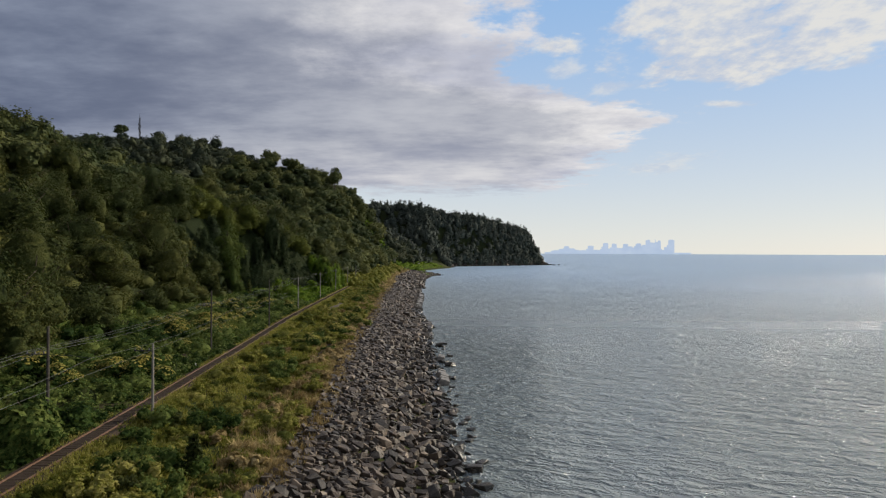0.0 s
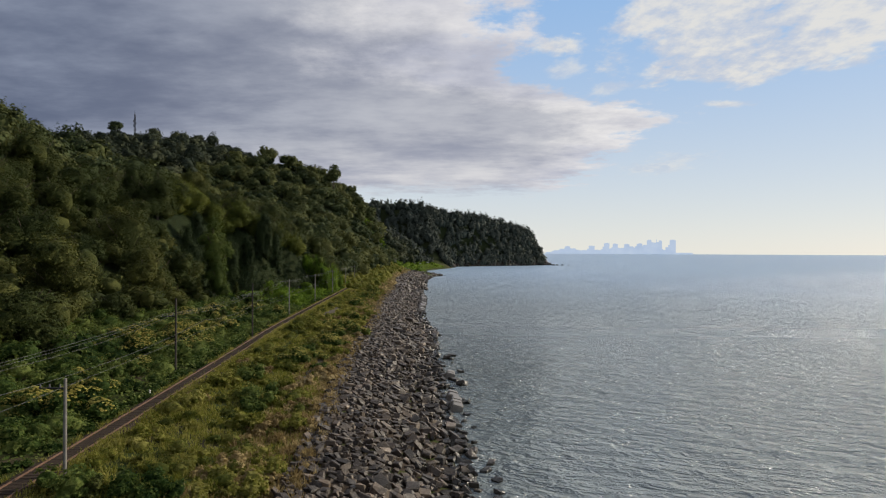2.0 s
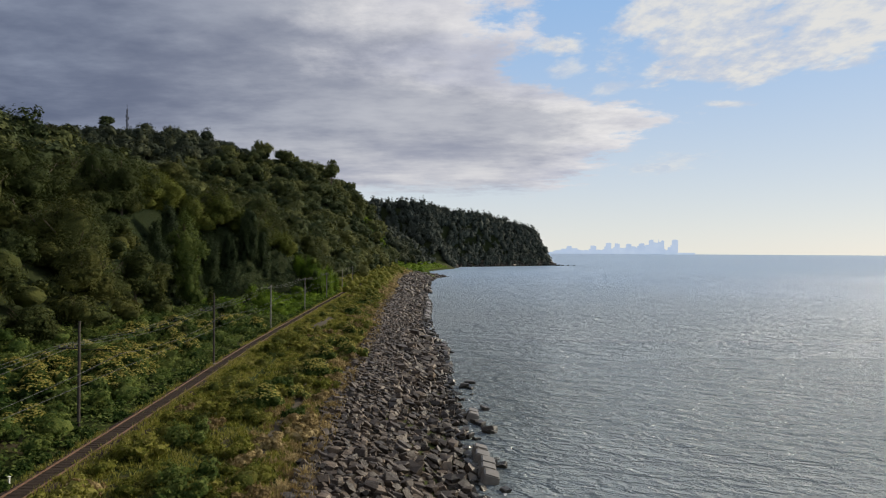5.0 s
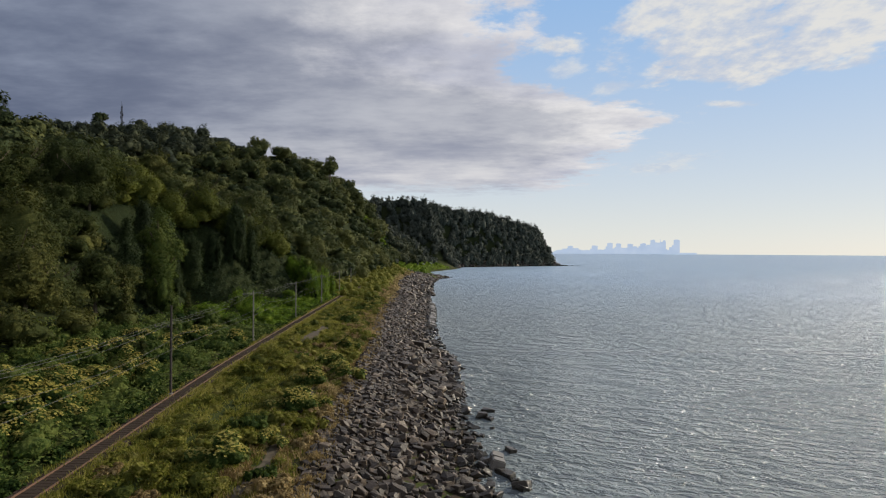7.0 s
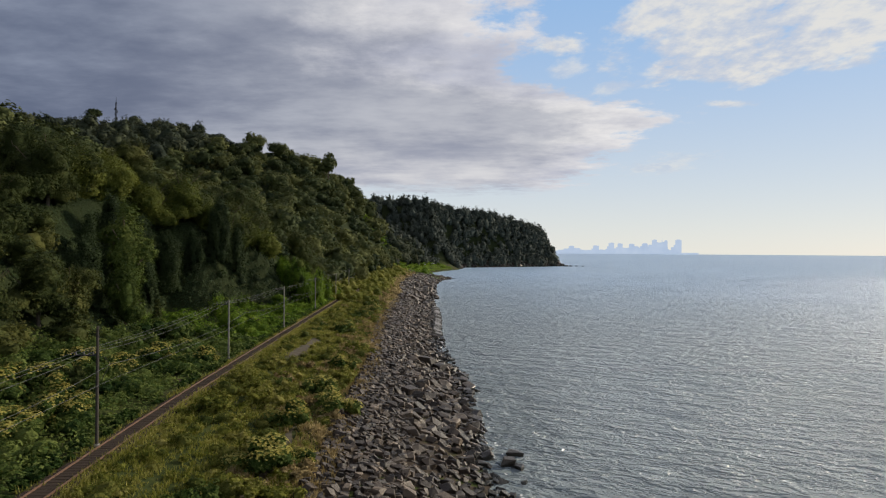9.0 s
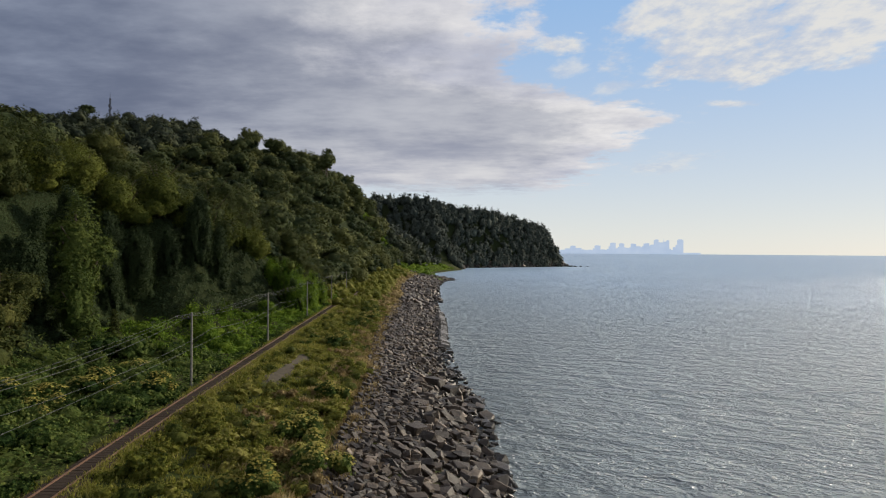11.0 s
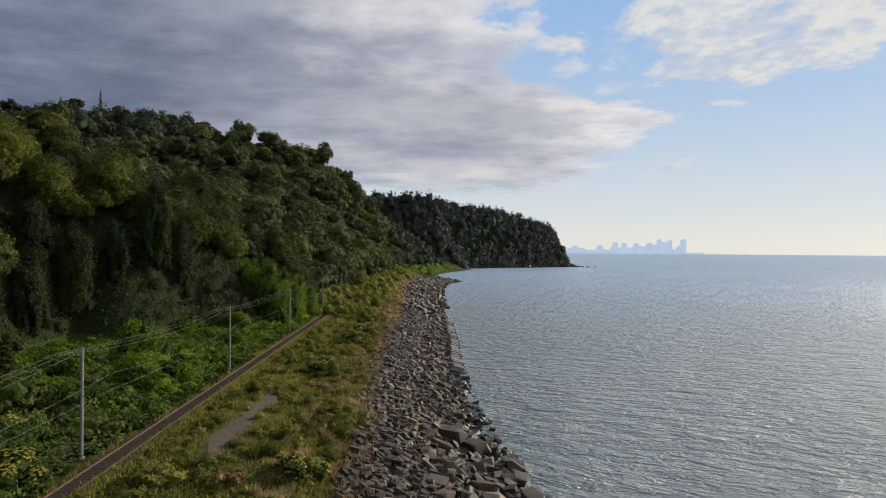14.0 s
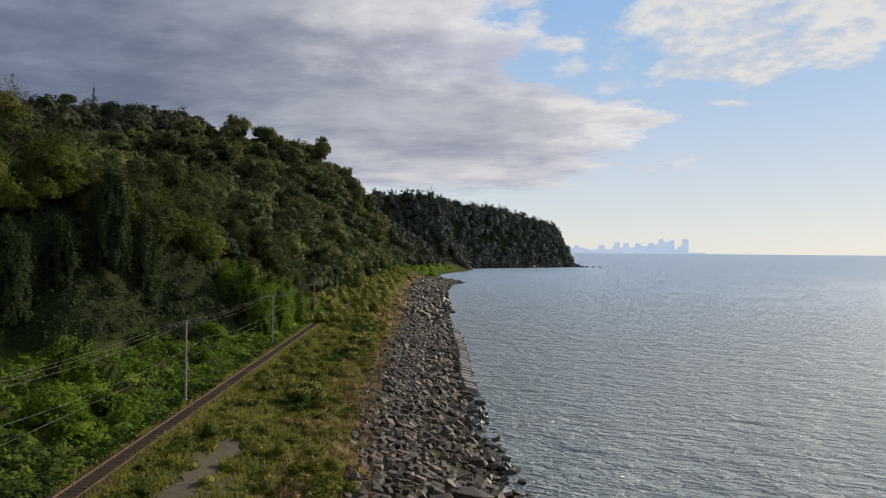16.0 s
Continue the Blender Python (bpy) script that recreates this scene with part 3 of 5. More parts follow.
def scatter(seed, count, y0, y1, u0, u1, gap):
    """Spots on the slope at least gap apart."""
    rng = np.random.default_rng(seed)
    cells, spots = {}, []
    for y, u in zip(rng.uniform(y0, y1, count), rng.uniform(u0, u1, count)):
        x = float(track_x(y)) - u
        key = (int(x // gap), int(y // gap))
        if any((x - a) ** 2 + (y - b) ** 2 < gap * gap for i in (-1, 0, 1) for j in (-1, 0, 1) for a, b in cells.get((key[0] + i, key[1] + j), ())):
            continue
        cells.setdefault(key, []).append((x, y))
        spots.append((x, y))
    return np.array(spots)


KINDS = [make_tree(11 + k, h, s, 1800, 0.35, lab, bo, None, c) for k, (h, s, c, bo, lab) in enumerate((
    (17, 7.4, 5, 0.03, "broad leafy deciduous tree with dense dark green crown"),
    (14, 7.0, 4, 0.0, "rounded deciduous tree with olive green foliage"),
    (19, 6.6, 5, 0.05, "tall deciduous tree with layered dark foliage"),
    (11, 6.6, 4, 0.0, "low spreading tree with dull green leaves"),
    (16, 5.8, 4, 0.0, "slender deciduous tree with yellowish green crown"),
    (9, 5.2, 3, 0.0, "young bushy tree with dense green foliage")))]
near = np.concatenate([scatter(1, 6000, 74, 292, 24, 76, 9.4), scatter(12, 400, 292, 335, 10, 40, 8)])
face = (near[:, 1] > 190) & (near[:, 1] < 285) & (track_x(near[:, 1]) - near[:, 0] < wall_u(near[:, 1]) + np.interp(near[:, 1], (255, 270), (12, 3)))
near = near[~face]
near = near[np.argsort(-near[:, 0] * 0.6 + near[:, 1] * 0.25)][:120]
nz = ground_z(near[:, 0], near[:, 1])
rng = np.random.default_rng(4)
for i, ((x, y), z) in enumerate(zip(near, nz)):
    k = KINDS[rng.integers(len(KINDS))]
    s = rng.uniform(0.66, 1.0)
    m = pose(x, y, z - 1.5, 0, 0, rng.uniform(0, 360)) @ Matrix.Diagonal((s, s, s * rng.uniform(0.9, 1.1), 1))
    if i < len(KINDS):
        KINDS[i].matrix_basis = m
    else:
        made = copy_thing(k, m)
        made.scale = m.to_scale()
taken = {(round(x, 2), round(y, 2)) for x, y in near}


def woods(name, spots, seed, count, per, size, low, high, label, level=2, mat=None, wide=6.5, vary=0.22, deep=0.36, sink=0.0):
    """Many far trees in one mesh."""
    rng = np.random.default_rng(seed)
    z = ground_z(spots[:, 0], spots[:, 1])
    cs, rs = [], []
    for (x, y), g in zip(spots, z):
        f = rng.uniform(0, 1) ** 1.5
        h, s = low + (high - low) * f * rng.uniform(0.8, 1.1), wide * (0.75 + 0.45 * f * rng.uniform(0.7, 1.2))
        c, r = heads(count, h, s, 0.0, rng)
        cs.append(c + (x, y, g - sink)), rs.append(r)
    V, T, Q = billows(np.concatenate(cs), np.concatenate(rs), level, per // 12, 12, size, rng, 18, 0.22, deep)
    me = mesh_np(name, V, T, Q, mat or M_FAR, True)
    # each tree has a green of its own
    own = np.repeat(rng.uniform(-vary, vary, len(spots)), count)
    shade = np.concatenate([np.repeat(own, per // 12 * 48), np.repeat(own, len(LOBES[level][0]))])
    me.attributes.new("tone", "FLOAT", "POINT").data.foreach_set("value", shade.astype(np.float32))
    return tagged(new(name, me), label, "woods", kind="stuff")


rest = np.concatenate([scatter(1, 6000, 74, 292, 24, 76, 9.4), scatter(2, 7000, -10, 335, 74, 200, 10.5), scatter(22, 900, -10, 74, 24, 76, 9.0)])
rest = np.array([p for p in rest if p[1] > -p[0] / 0.72 - 45 and (round(p[0], 2), round(p[1], 2)) not in taken and not (190 < p[1] < 285 and float(track_x(p[1])) - p[0] < float(wall_u(p[1]) + np.interp(p[1], (255, 270), (12, 3))))])
slope = scatter(3, 9000, 335, 660, 9, 150, 12.5)
spread_out = np.concatenate([rest, slope])
woods("near_woods", spread_out[spread_out[:, 1] < 125], 66, 4, 720, 0.36, 9, 17, "leafy trees on the slope beside the line", 2, mat=M_LEAF, wide=8.0)
woods("hillside_woods", spread_out[spread_out[:, 1] >= 125], 6, 4, 360, 0.74, 9, 17, "dense deciduous woods covering the hillside", 2, wide=8.6)
under = np.concatenate([scatter(31, 9000, 290, 660, 9, 150, 7.5), scatter(34, 3000, 70, 290, 22, 80, 6.5)])
under = under[~((under[:, 1] > 185) & (under[:, 1] < 290) & (track_x(under[:, 1]) - under[:, 0] < wall_u(under[:, 1]) + 14))]
woods("slope_shrubs", under[under[:, 1] < 290], 65, 2, 300, 0.34, 4, 8, "low shrubs filling the gaps between the near trees", mat=M_LEAF, wide=4.2)
woods("hillside_understorey", under[under[:, 1] >= 290], 61, 2, 96, 0.85, 4, 8, "low dark growth under the hillside trees", wide=4.8)
inland = scatter(32, 4000, -60, 190, 22, 130, 9.5)
woods("inland_woods", inland[inland[:, 1] < -inland[:, 0] / 0.72 - 42], 62, 3, 72, 0.8, 9, 16, "dense deciduous woods on the slope above the start of the line", wide=7.4)
woods("ridge_woods", scatter(5, 7000, 335, 900, 150, 470, 14), 7, 4, 180, 0.95, 12, 23, "dark woods along the hill ridge", mat=M_RIDGE, wide=9.0)
hr = np.random.default_rng(9)
hy = np.concatenate([hr.uniform(650, 1075, 900), hr.uniform(860, 1032, 700)])
hd = np.concatenate([hr.uniform(0, 1, 900) ** 1.3 * 190 + 1.5, hr.uniform(0, 1, 700) * 60 - 1.0])
hx = np.stack([shore_x(hy) - hd, hy], 1)
hx = hx[~((hy < 840) & (hd < 22))]
woods("headland_woods", hx[hx[:, 1] > 790], 8, 2, 108, 1.1, 14, 25, "dark wooded headland running out into the sea", 1, M_HAZY_PINE, 6.6, 0.06, 0.25, 6.0)
woods("bay_woods", hx[hx[:, 1] <= 790], 28, 3, 120, 1.2, 6, 15, "green woods behind the little bay", 2, M_RIDGE, 8.0)
cy = hr.uniform(850, 1022, 80)
woods("headland_crowns", np.stack([shore_x(cy) - hr.uniform(14, 62, 80), cy], 1), 18, 4, 96, 0.8, 14, 27, "taller dark trees standing out along the headland", 1, M_HAZY_PINE, 5.4, 0.08, 0.3, 3.0)


# ---- rock bank ----
def rock_mesh(seed, rng):
    """A broken quarry block: flattish, with worn corners."""
    bm = bmesh.new()
    skew = rng.uniform(-0.3, 0.3, 3)
    for cx, cy, cz in itertools.product((-1, 1), repeat=3):
        for k in range(2):
            v = np.array([cx, cy, cz], float) * rng.uniform(0.45, 1.0, 3)
            v[rng.integers(3)] *= 1.15
            v /= np.linalg.norm(v) ** 0.55
            bm.verts.new(((v[0] + skew[0] * v[1]) * 0.66, (v[1] + skew[1] * v[2]) * 0.43, (v[2] + skew[2] * v[0]) * 0.34))
    hull = bmesh.ops.convex_hull(bm, input=bm.verts)
    bmesh.ops.delete(bm, geom=[g for g in hull["geom_interior"] if isinstance(g, bmesh.types.BMVert)], context="VERTS")
    bmesh.ops.triangulate(bm, faces=bm.faces)
    return from_bm("rock", bm, M_ROCK)


rng = np.random.default_rng(21)
ROCKS = [rock_mesh(k, rng) for k in range(14)]
ROCK_VF = []
for me in ROCKS:
    ROCK_VF.append((np.array([v.co[:] for v in me.vertices]), np.array([p.vertices[:] for p in me.polygons])))
bank = tagged(new("rock_bank"), "sloping sea wall of grey-brown armour boulders", "rock bank", kind="structure")
spots = []
y = -25.0
while y < 640:
    near_rows = y < 330
    a, b = float(inner_x(y)) - 0.4, float(shore_x(y)) + 1.0
    split = a + (b - a) * 0.45
    for x in np.arange(a, split, 0.86 if near_rows else 1.7):
        step = 0.8 if near_rows else 1.6
        spots.append((x + rng.uniform(-0.35, 0.35) * step, y + rng.uniform(-0.4, 0.4) * step, step))
    if rng.random() < 0.72:
        for x in np.arange(split, b, 1.15 if near_rows else 1.9):
            step = 1.06 if near_rows else 1.8
            spots.append((x + rng.uniform(-0.4, 0.4) * step, y + rng.uniform(-0.5, 0.5) * step, step))
    y += 0.74 if near_rows else 1.5
for _ in range(4200):
    y = rng.uniform(20, 330)
    a, b = float(inner_x(y)), float(shore_x(y))
    spots.append((rng.uniform(a, b), y, rng.uniform(0.4, 0.65)))
spots = np.array(spots)
rz = ground_z(spots[:, 0], spots[:, 1])
Vs, Ts, at, own = [], [], 0, 0
for (x, y, step), z in zip(spots, rz):
    big = step * rng.choice((0.75, 0.95, 1.1, 1.35), p=(0.3, 0.35, 0.25, 0.1)) * rng.uniform(0.85, 1.15)
    if 148 < y < 205 and x > inner_x(y) + 0.42 * (shore_x(y) - inner_x(y)) and step > 1 and rng.random() < 0.3:
        big *= rng.uniform(1.2, 1.75)  # the heap of large blocks
    wild = 0.8 + 0.35 * min(1.0, max(0.0, (x - float(inner_x(y))) / max(4.0, float(shore_x(y) - inner_x(y))) * 1.6 - 0.5))
    m = pose(x, y, max(z, -0.3) + 0.08 + rng.uniform(-0.1, 0.36) * big * wild, rng.uniform(-28, 28) * wild, 12 + rng.uniform(-28, 26) * wild, rng.uniform(-35, 35) - 20 + 90 * (rng.random() < 0.25)) @ Matrix.Diagonal((big, big * rng.uniform(0.8, 1.3), big * rng.uniform(0.8, 1.3), 1))
    k = rng.integers(len(ROCKS))
    if 48 < y < 70 and own < 300 and x > -13:
        r = part("rock", ROCKS[k], bank)
        r.matrix_basis = m
        own += 1
        continue
    V, T = ROCK_VF[k]
    A = np.array(m)
    Vs.append(V @ A[:3, :3].T + A[:3, 3]), Ts.append(T + at)
    at += len(V)
tagged(part("rocks", mesh_np("rocks", np.concatenate(Vs), np.concatenate(Ts), None, M_ROCK), bank), kind="stuff")

by = np.concatenate([np.arange(-30, 330, 0.8), np.arange(332, 640, 4)])
bx = np.linspace(0, 1, 26)[None] * (shore_x(by) + 0.5 - inner_x(by))[:, None] + inner_x(by)[:, None]
bx = bx + rng.uniform(-0.12, 0.12, bx.shape)
bed = np.stack([bx, np.broadcast_to(by[:, None], bx.shape), ground_z(bx, by[:, None]) + 0.03 + rng.uniform(-0.1, 0.1, bx.shape)], -1).reshape(-1, 3)
bi = (np.arange(len(by) - 1)[:, None] * 26 + np.arange(25)[None]).ravel()
part("rubble_bed", mesh_np("rubble_bed", bed, None, np.stack([bi, bi + 1, bi + 27, bi + 26], 1), M_BALLAST), bank, "dark rubble between the boulders")

cliff_v, cliff_t, at = [], [], 0
for _ in range(260):
    y = rng.uniform(845, 1034)
    big = rng.uniform(3.5, 9)
    x = float(shore_x(y)) + rng.uniform(-7, 1.5)
    V, T = ROCK_VF[rng.integers(len(ROCKS))]
    A = np.array(pose(x, y, rng.uniform(0, 6) * (x < float(shore_x(y)) - 3) + 0.5, rng.uniform(-30, 30), rng.uniform(-30, 30), rng.uniform(0, 180)))
    cliff_v.append(V * (big, big, big * rng.uniform(1, 1.8)) @ A[:3, :3].T + A[:3, 3]), cliff_t.append(T + at)
    at += len(V)
for x, y, big in ((172, 1012, 6), (178, 1010, 4), (187, 1013, 3.4), (197, 1012, 2.6), (168, 1004, 5)):
    V, T = ROCK_VF[rng.integers(len(ROCKS))]
    cliff_v.append(V * big + (x, y, 0.2)), cliff_t.append(T + at)
    at += len(V)
tagged(new("headland_rocks", mesh_np("headland_rocks", np.concatenate(cliff_v), np.concatenate(cliff_t), None, M_ROCK)), "dark broken rocks along the foot of the headland", "rocks", kind="stuff")

# ---- railway ----
track = tagged(new("railway_track"), "single rusty railway track on dark wooden sleepers", "railway track")
ty = np.arange(-80, 420, 2.0)
tx = track_x(ty)
tx = np.convolve(np.pad(tx, 8, mode="edge"), np.ones(17) / 17, mode="valid")
TZ = 6.42
slope = np.gradient(tx, ty)
side = np.stack([np.ones_like(tx), -slope], 1) / np.sqrt(1 + slope**2)[:, None]


def ribbon(offsets, heights, name, mat):
    """A profile of offsets and heights swept along the track."""
    k = len(offsets)
    V = np.concatenate([np.stack([tx + side[:, 0] * o, ty + side[:, 1] * o, np.full_like(tx, h)], 1)[:, None] for o, h in zip(offsets, heights)], 1).reshape(-1, 3)
    n = len(tx)
    i = (np.arange(n - 1)[:, None] * k + np.arange(k - 1)[None]).ravel()
    return mesh_np(name, V, None, np.stack([i, i + 1, i + k + 1, i + k], 1), mat)


part("ballast_bed", ribbon((-1.9, -1.4, 1.4, 1.9), (6.05, 6.47, 6.47, 6.05), "ballast_bed", M_BALLAST), track)
for o in (-0.8, 0.8):
    part("rail", ribbon((o - 0.07, o - 0.05, o - 0.05, o + 0.05, o + 0.05, o + 0.07), (6.44, 6.46, 6.60, 6.60, 6.46, 6.44), "rail", M_RAIL), track, "rust-brown steel rail")
SL_V, SL_Q = box(0, 0, 0, 2.6, 0.25, 0.14)
sleeper = mesh_np("sleeper", SL_V, None, SL_Q, M_SLEEPER)
extra = []
for y in np.arange(-78, 418, 0.6):
    x, s = float(np.interp(y, ty, tx)), float(np.interp(y, ty, slope))
    m = pose(x, y, TZ + rng.uniform(-0.01, 0.01), 0, 0, math.degrees(math.atan2(-s, 1)) + rng.uniform(-1.5, 1.5))
    if 60 < y < 236:
        part("sleeper", sleeper, track).matrix_basis = m
    else:
        A = np.array(m)
        extra.append((SL_V @ A[:3, :3].T + A[:3, 3], SL_Q))
tagged(part("sleepers", joined("sleepers", extra, M_SLEEPER), track), kind="stuff")

# ---- city across the bay ----
city = tagged(new("city_skyline"), "pale blue hazy city skyline across the bay", "city", kind="structure")
rng = np.random.default_rng(33)
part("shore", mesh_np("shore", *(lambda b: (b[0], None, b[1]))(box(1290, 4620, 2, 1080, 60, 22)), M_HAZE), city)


def tower(x, w, h):
    """A far tower with a set-back top storey and a lower wing."""
    wing = rng.uniform(0.5, 0.8)
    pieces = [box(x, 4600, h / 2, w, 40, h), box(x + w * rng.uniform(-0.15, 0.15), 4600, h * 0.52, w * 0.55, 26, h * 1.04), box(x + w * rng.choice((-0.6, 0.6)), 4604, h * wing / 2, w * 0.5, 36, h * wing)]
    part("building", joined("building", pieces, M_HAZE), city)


cx = 800
while cx < 1640:
    w = rng.uniform(12, 30)
    tower(cx, w, np.interp(cx, (800, 870, 960, 1010, 1150, 1300, 1420, 1500, 1640), (24, 46, 44, 28, 38, 48, 66, 74, 40)) * rng.uniform(0.72, 1.02))
    cx += w * rng.uniform(0.8, 1.2)
for cx, w, h in ((1686, 31, 106), (1511, 22, 104), (1530, 24, 86), (1556, 22, 84), (1595, 9, 100), (1578, 16, 88), (1652, 26, 52), (1196, 30, 80), (1260, 26, 76), (1084, 34, 60), (905, 30, 56), (1345, 28, 74), (1440, 30, 78)):
    tower(cx, w, h)
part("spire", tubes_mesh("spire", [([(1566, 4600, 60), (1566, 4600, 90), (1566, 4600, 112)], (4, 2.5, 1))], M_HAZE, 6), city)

# ---- thicket, vines, bushes and grass beside the track ----
M_FLOWER = leaf_material("cream_flowers", (0.186, 0.156, 0.028), (0.298, 0.263, 0.055), (0.388, 0.348, 0.094), 0.2)
M_DRY = leaf_material("dry_grass_blades", (0.145, 0.101, 0.044), (0.280, 0.207, 0.090), (0.455, 0.356, 0.176), 0.06)
M_HERB = leaf_material("herb_leaves", (0.030, 0.046, 0.009), (0.088, 0.103, 0.019), (0.201, 0.197, 0.047), 0.09, 0.45, 0.4, 0.9)
M_PATH = plain("trodden_gravel", (0.05, 0.041, 0.029), (0.105, 0.088, 0.064), 1.2, 0.95, 0, 0.5, 0.05)


def near_track(seed, count, y0, y1, u0, u1):
    rng = np.random.default_rng(seed)
    y, u = rng.uniform(y0, y1, count), rng.uniform(u0, u1, count)
    return track_x(y) - u, y


def carpet(name, x, y, size, lift, mat, seed, label):
    """Leaves lying over the bumps of the ground."""
    rng = np.random.default_rng(seed)
    e = 0.35
    z = ground_z(x, y)
    n = np.stack([-(ground_z(x + e, y) - z) / e, -(ground_z(x, y + e) - z) / e, np.ones_like(z)], 1)
    pos = np.stack([x, y, z + rng.uniform(0.0, lift, len(x))], 1)
    s = size * rng.uniform(0.6, 1.3, len(x))
    V, Q = leaf_quads(pos, n + rng.normal(size=n.shape) * 0.3, s, s * 0.75, rng)
    return tagged(new(name, mesh_np(name, V, None, Q, mat)), label, "vines", kind="stuff")


vx, vy = near_track(41, 72000, 192, 345, 0, 1)
vx = track_x(vy) - 1.7 - (track_x(vy) - vx) * (wall_u(vy) - 0.5)
low = (ground_z(vx, vy) < 8.6) | (vy > 268)
vx, vy = vx[low], vy[low]
carpet("vine_carpet", vx, vy, 0.21, 0.5, M_VINE, 42, "bright green creeping vines smothering the bank beside the track")
tx2, ty2 = near_track(43, 48000, 0, 200, 1.9, 30)
carpet("thicket_undergrowth", tx2, ty2, 0.2, 0.9, M_BUSH, 44, "tangled olive green undergrowth beside the track")


def make_bush(seed, clumps, spread, tall, per, size, mat, label, flowers=0):
    rng = np.random.default_rng(seed)
    a, r = rng.uniform(0, 6.28, clumps), np.sqrt(rng.uniform(0, 1, clumps)) * spread
    rad = rng.uniform(0.32, 0.55, clumps) * spread
    c = np.stack([np.cos(a) * r, np.sin(a) * r, tall * rng.uniform(0.25, 0.8, clumps) * (1.1 - 0.5 * r / spread)], 1)
    V, T, Q = billows(c, rad[:, None] * (1.1, 1.1, 1.0), 2, per // 5, 10, size, rng, 8, 0.4, 0.3, 0.13)
    root = tagged(new("bush"), label, "bush", "bushes along the railway")
    part("foliage", mesh_np("foliage", V, T, Q, mat), root)
    if flowers:
        k = rng.integers(clumps, size=flowers)
        d = rng.normal(size=(flowers, 3))
        d[:, 2] = np.abs(d[:, 2]) + 0.9
        d /= np.linalg.norm(d, axis=1)[:, None]
        s = rng.uniform(0.06, 0.12, flowers)
        V, Q = leaf_quads(c[k] + d * rad[k, None] * 1.05, d + (0, 0, 0.6), s, s, rng)
        tagged(part("blossom", mesh_np("blossom", V, None, Q, M_FLOWER), root, "cream flower heads"), kind="stuff")
    return root


BUSHES = [
    make_bush(61, 9, 1.5, 1.9, 60, 0.13, M_BUSH, "rounded olive green bush with small leaves"),
    make_bush(62, 10, 1.7, 2.1, 60, 0.14, M_BUSH, "broad bush topped with cream flower heads", 620),
    make_bush(63, 9, 1.3, 1.6, 60, 0.11, M_GRASS, "yellowish green grassy bush"),
    make_bush(64, 12, 1.9, 2.7, 60, 0.15, M_VINE, "bush overgrown with bright green vines"),
    make_bush(65, 8, 1.0, 2.2, 55, 0.12, M_LEAF, "upright dark green bush"),
    make_bush(66, 8, 1.2, 1.1, 60, 0.12, M_DRY, "low straw-coloured dry bush"),
]
rng = np.random.default_rng(70)
place = []
for _ in range(85):
    y = rng.uniform(44, 200)
    place.append((float(track_x(y)) - rng.uniform(4.5, 22), y, rng.choice([0, 0, 0, 1, 4, 0]), rng.uniform(0.9, 2.1)))
for _ in range(15):
    y = rng.uniform(195, 300)
    place.append((float(track_x(y)) - rng.uniform(4.5, max(6.0, float(wall_u(y)) - 3)), y, rng.choice([3, 3, 3, 0]), rng.uniform(0.5, 1.0)))
for _ in range(175):
    y = rng.uniform(38, 300)
    a, b = float(track_x(y)) + 3.4, float(inner_x(y)) - 1.0
    f = rng.uniform(0.0, 1.0)
    k = rng.choice([5, 5, 2, 2]) if f > 0.75 else rng.choice([0, 2, 2, 2, 2, 2, 5])
    place.append((a + (b - a) * f, y, k, rng.uniform(0.6, 1.45)))
for cx, cy in ((-47, 122), (-49.5, 129), (-50, 136), (-42.5, 79)):
    for _ in range(5):
        place.append((cx + rng.normal() * 1.8, cy + rng.normal() * 2.6, 1, rng.uniform(1.0, 1.7)))
for _ in range(60):
    y = rng.uniform(60, 300)
    a, b = float(track_x(y)) + 3.4, float(inner_x(y)) - 0.6
    place.append((a + (b - a) * rng.uniform(0.35, 1.0) ** 0.7, y, rng.choice([5, 5, 2, 1, 0]), rng.uniform(0.8, 1.5)))
for _ in range(34):
    y = rng.uniform(96, 178)
    place.append((float(track_x(y)) - rng.uniform(5.5, 20), y, 1, rng.uniform(0.8, 1.5)))
for _ in range(16):
    y = rng.uniform(43, 64)
    place.append((float(track_x(y)) + rng.uniform(3.6, 11), y, rng.choice([0, 0, 4, 2]), rng.uniform(0.9, 1.4)))
used = set()
scrub = {0: [], 2: [], 5: []}
for x, y, k, s in place:
    if x > float(track_x(y)) and abs(x - (-34.0)) < 2.6 and 178 < y < 207:
        continue
    if k == 3 and float(ground_z(x, y)) > 8.8:
        continue
    if y > 212 and k in scrub:
        scrub[k].append((x, y, s))
        continue
    m = pose(x, y, float(ground_z(x, y)) - 0.15, 0, 0, rng.uniform(0, 360)) @ Matrix.Diagonal((s, s, s, 1))
    if k not in used:
        used.add(k)
        BUSHES[k].matrix_basis = m
    else:
        copy_thing(BUSHES[k], m).scale = m.to_scale()


def low_scrub(name, spots, tall, leaf, mat, seed, label, clumps=5):
    """Low bushes run together."""
    rng = np.random.default_rng(seed)
    x, y, w = (np.repeat(c, clumps) for c in np.array(spots).T)
    x, y = x + rng.normal(size=len(x)) * w * 0.6, y + rng.normal(size=len(x)) * w * 0.7
    r = w * rng.uniform(0.35, 0.6, len(x))
    c = np.stack([x, y, ground_z(x, y) + r * tall * rng.uniform(0.3, 1.0, len(x))], 1)
    return tagged(new(name, mesh_np(name, *billows(c, r[:, None] * (1.1, 1.1, 1.0), 1, 12, 8, leaf, rng, 8, 0.4, 0.3, 0.15), mat)), label, "scrub", kind="stuff")


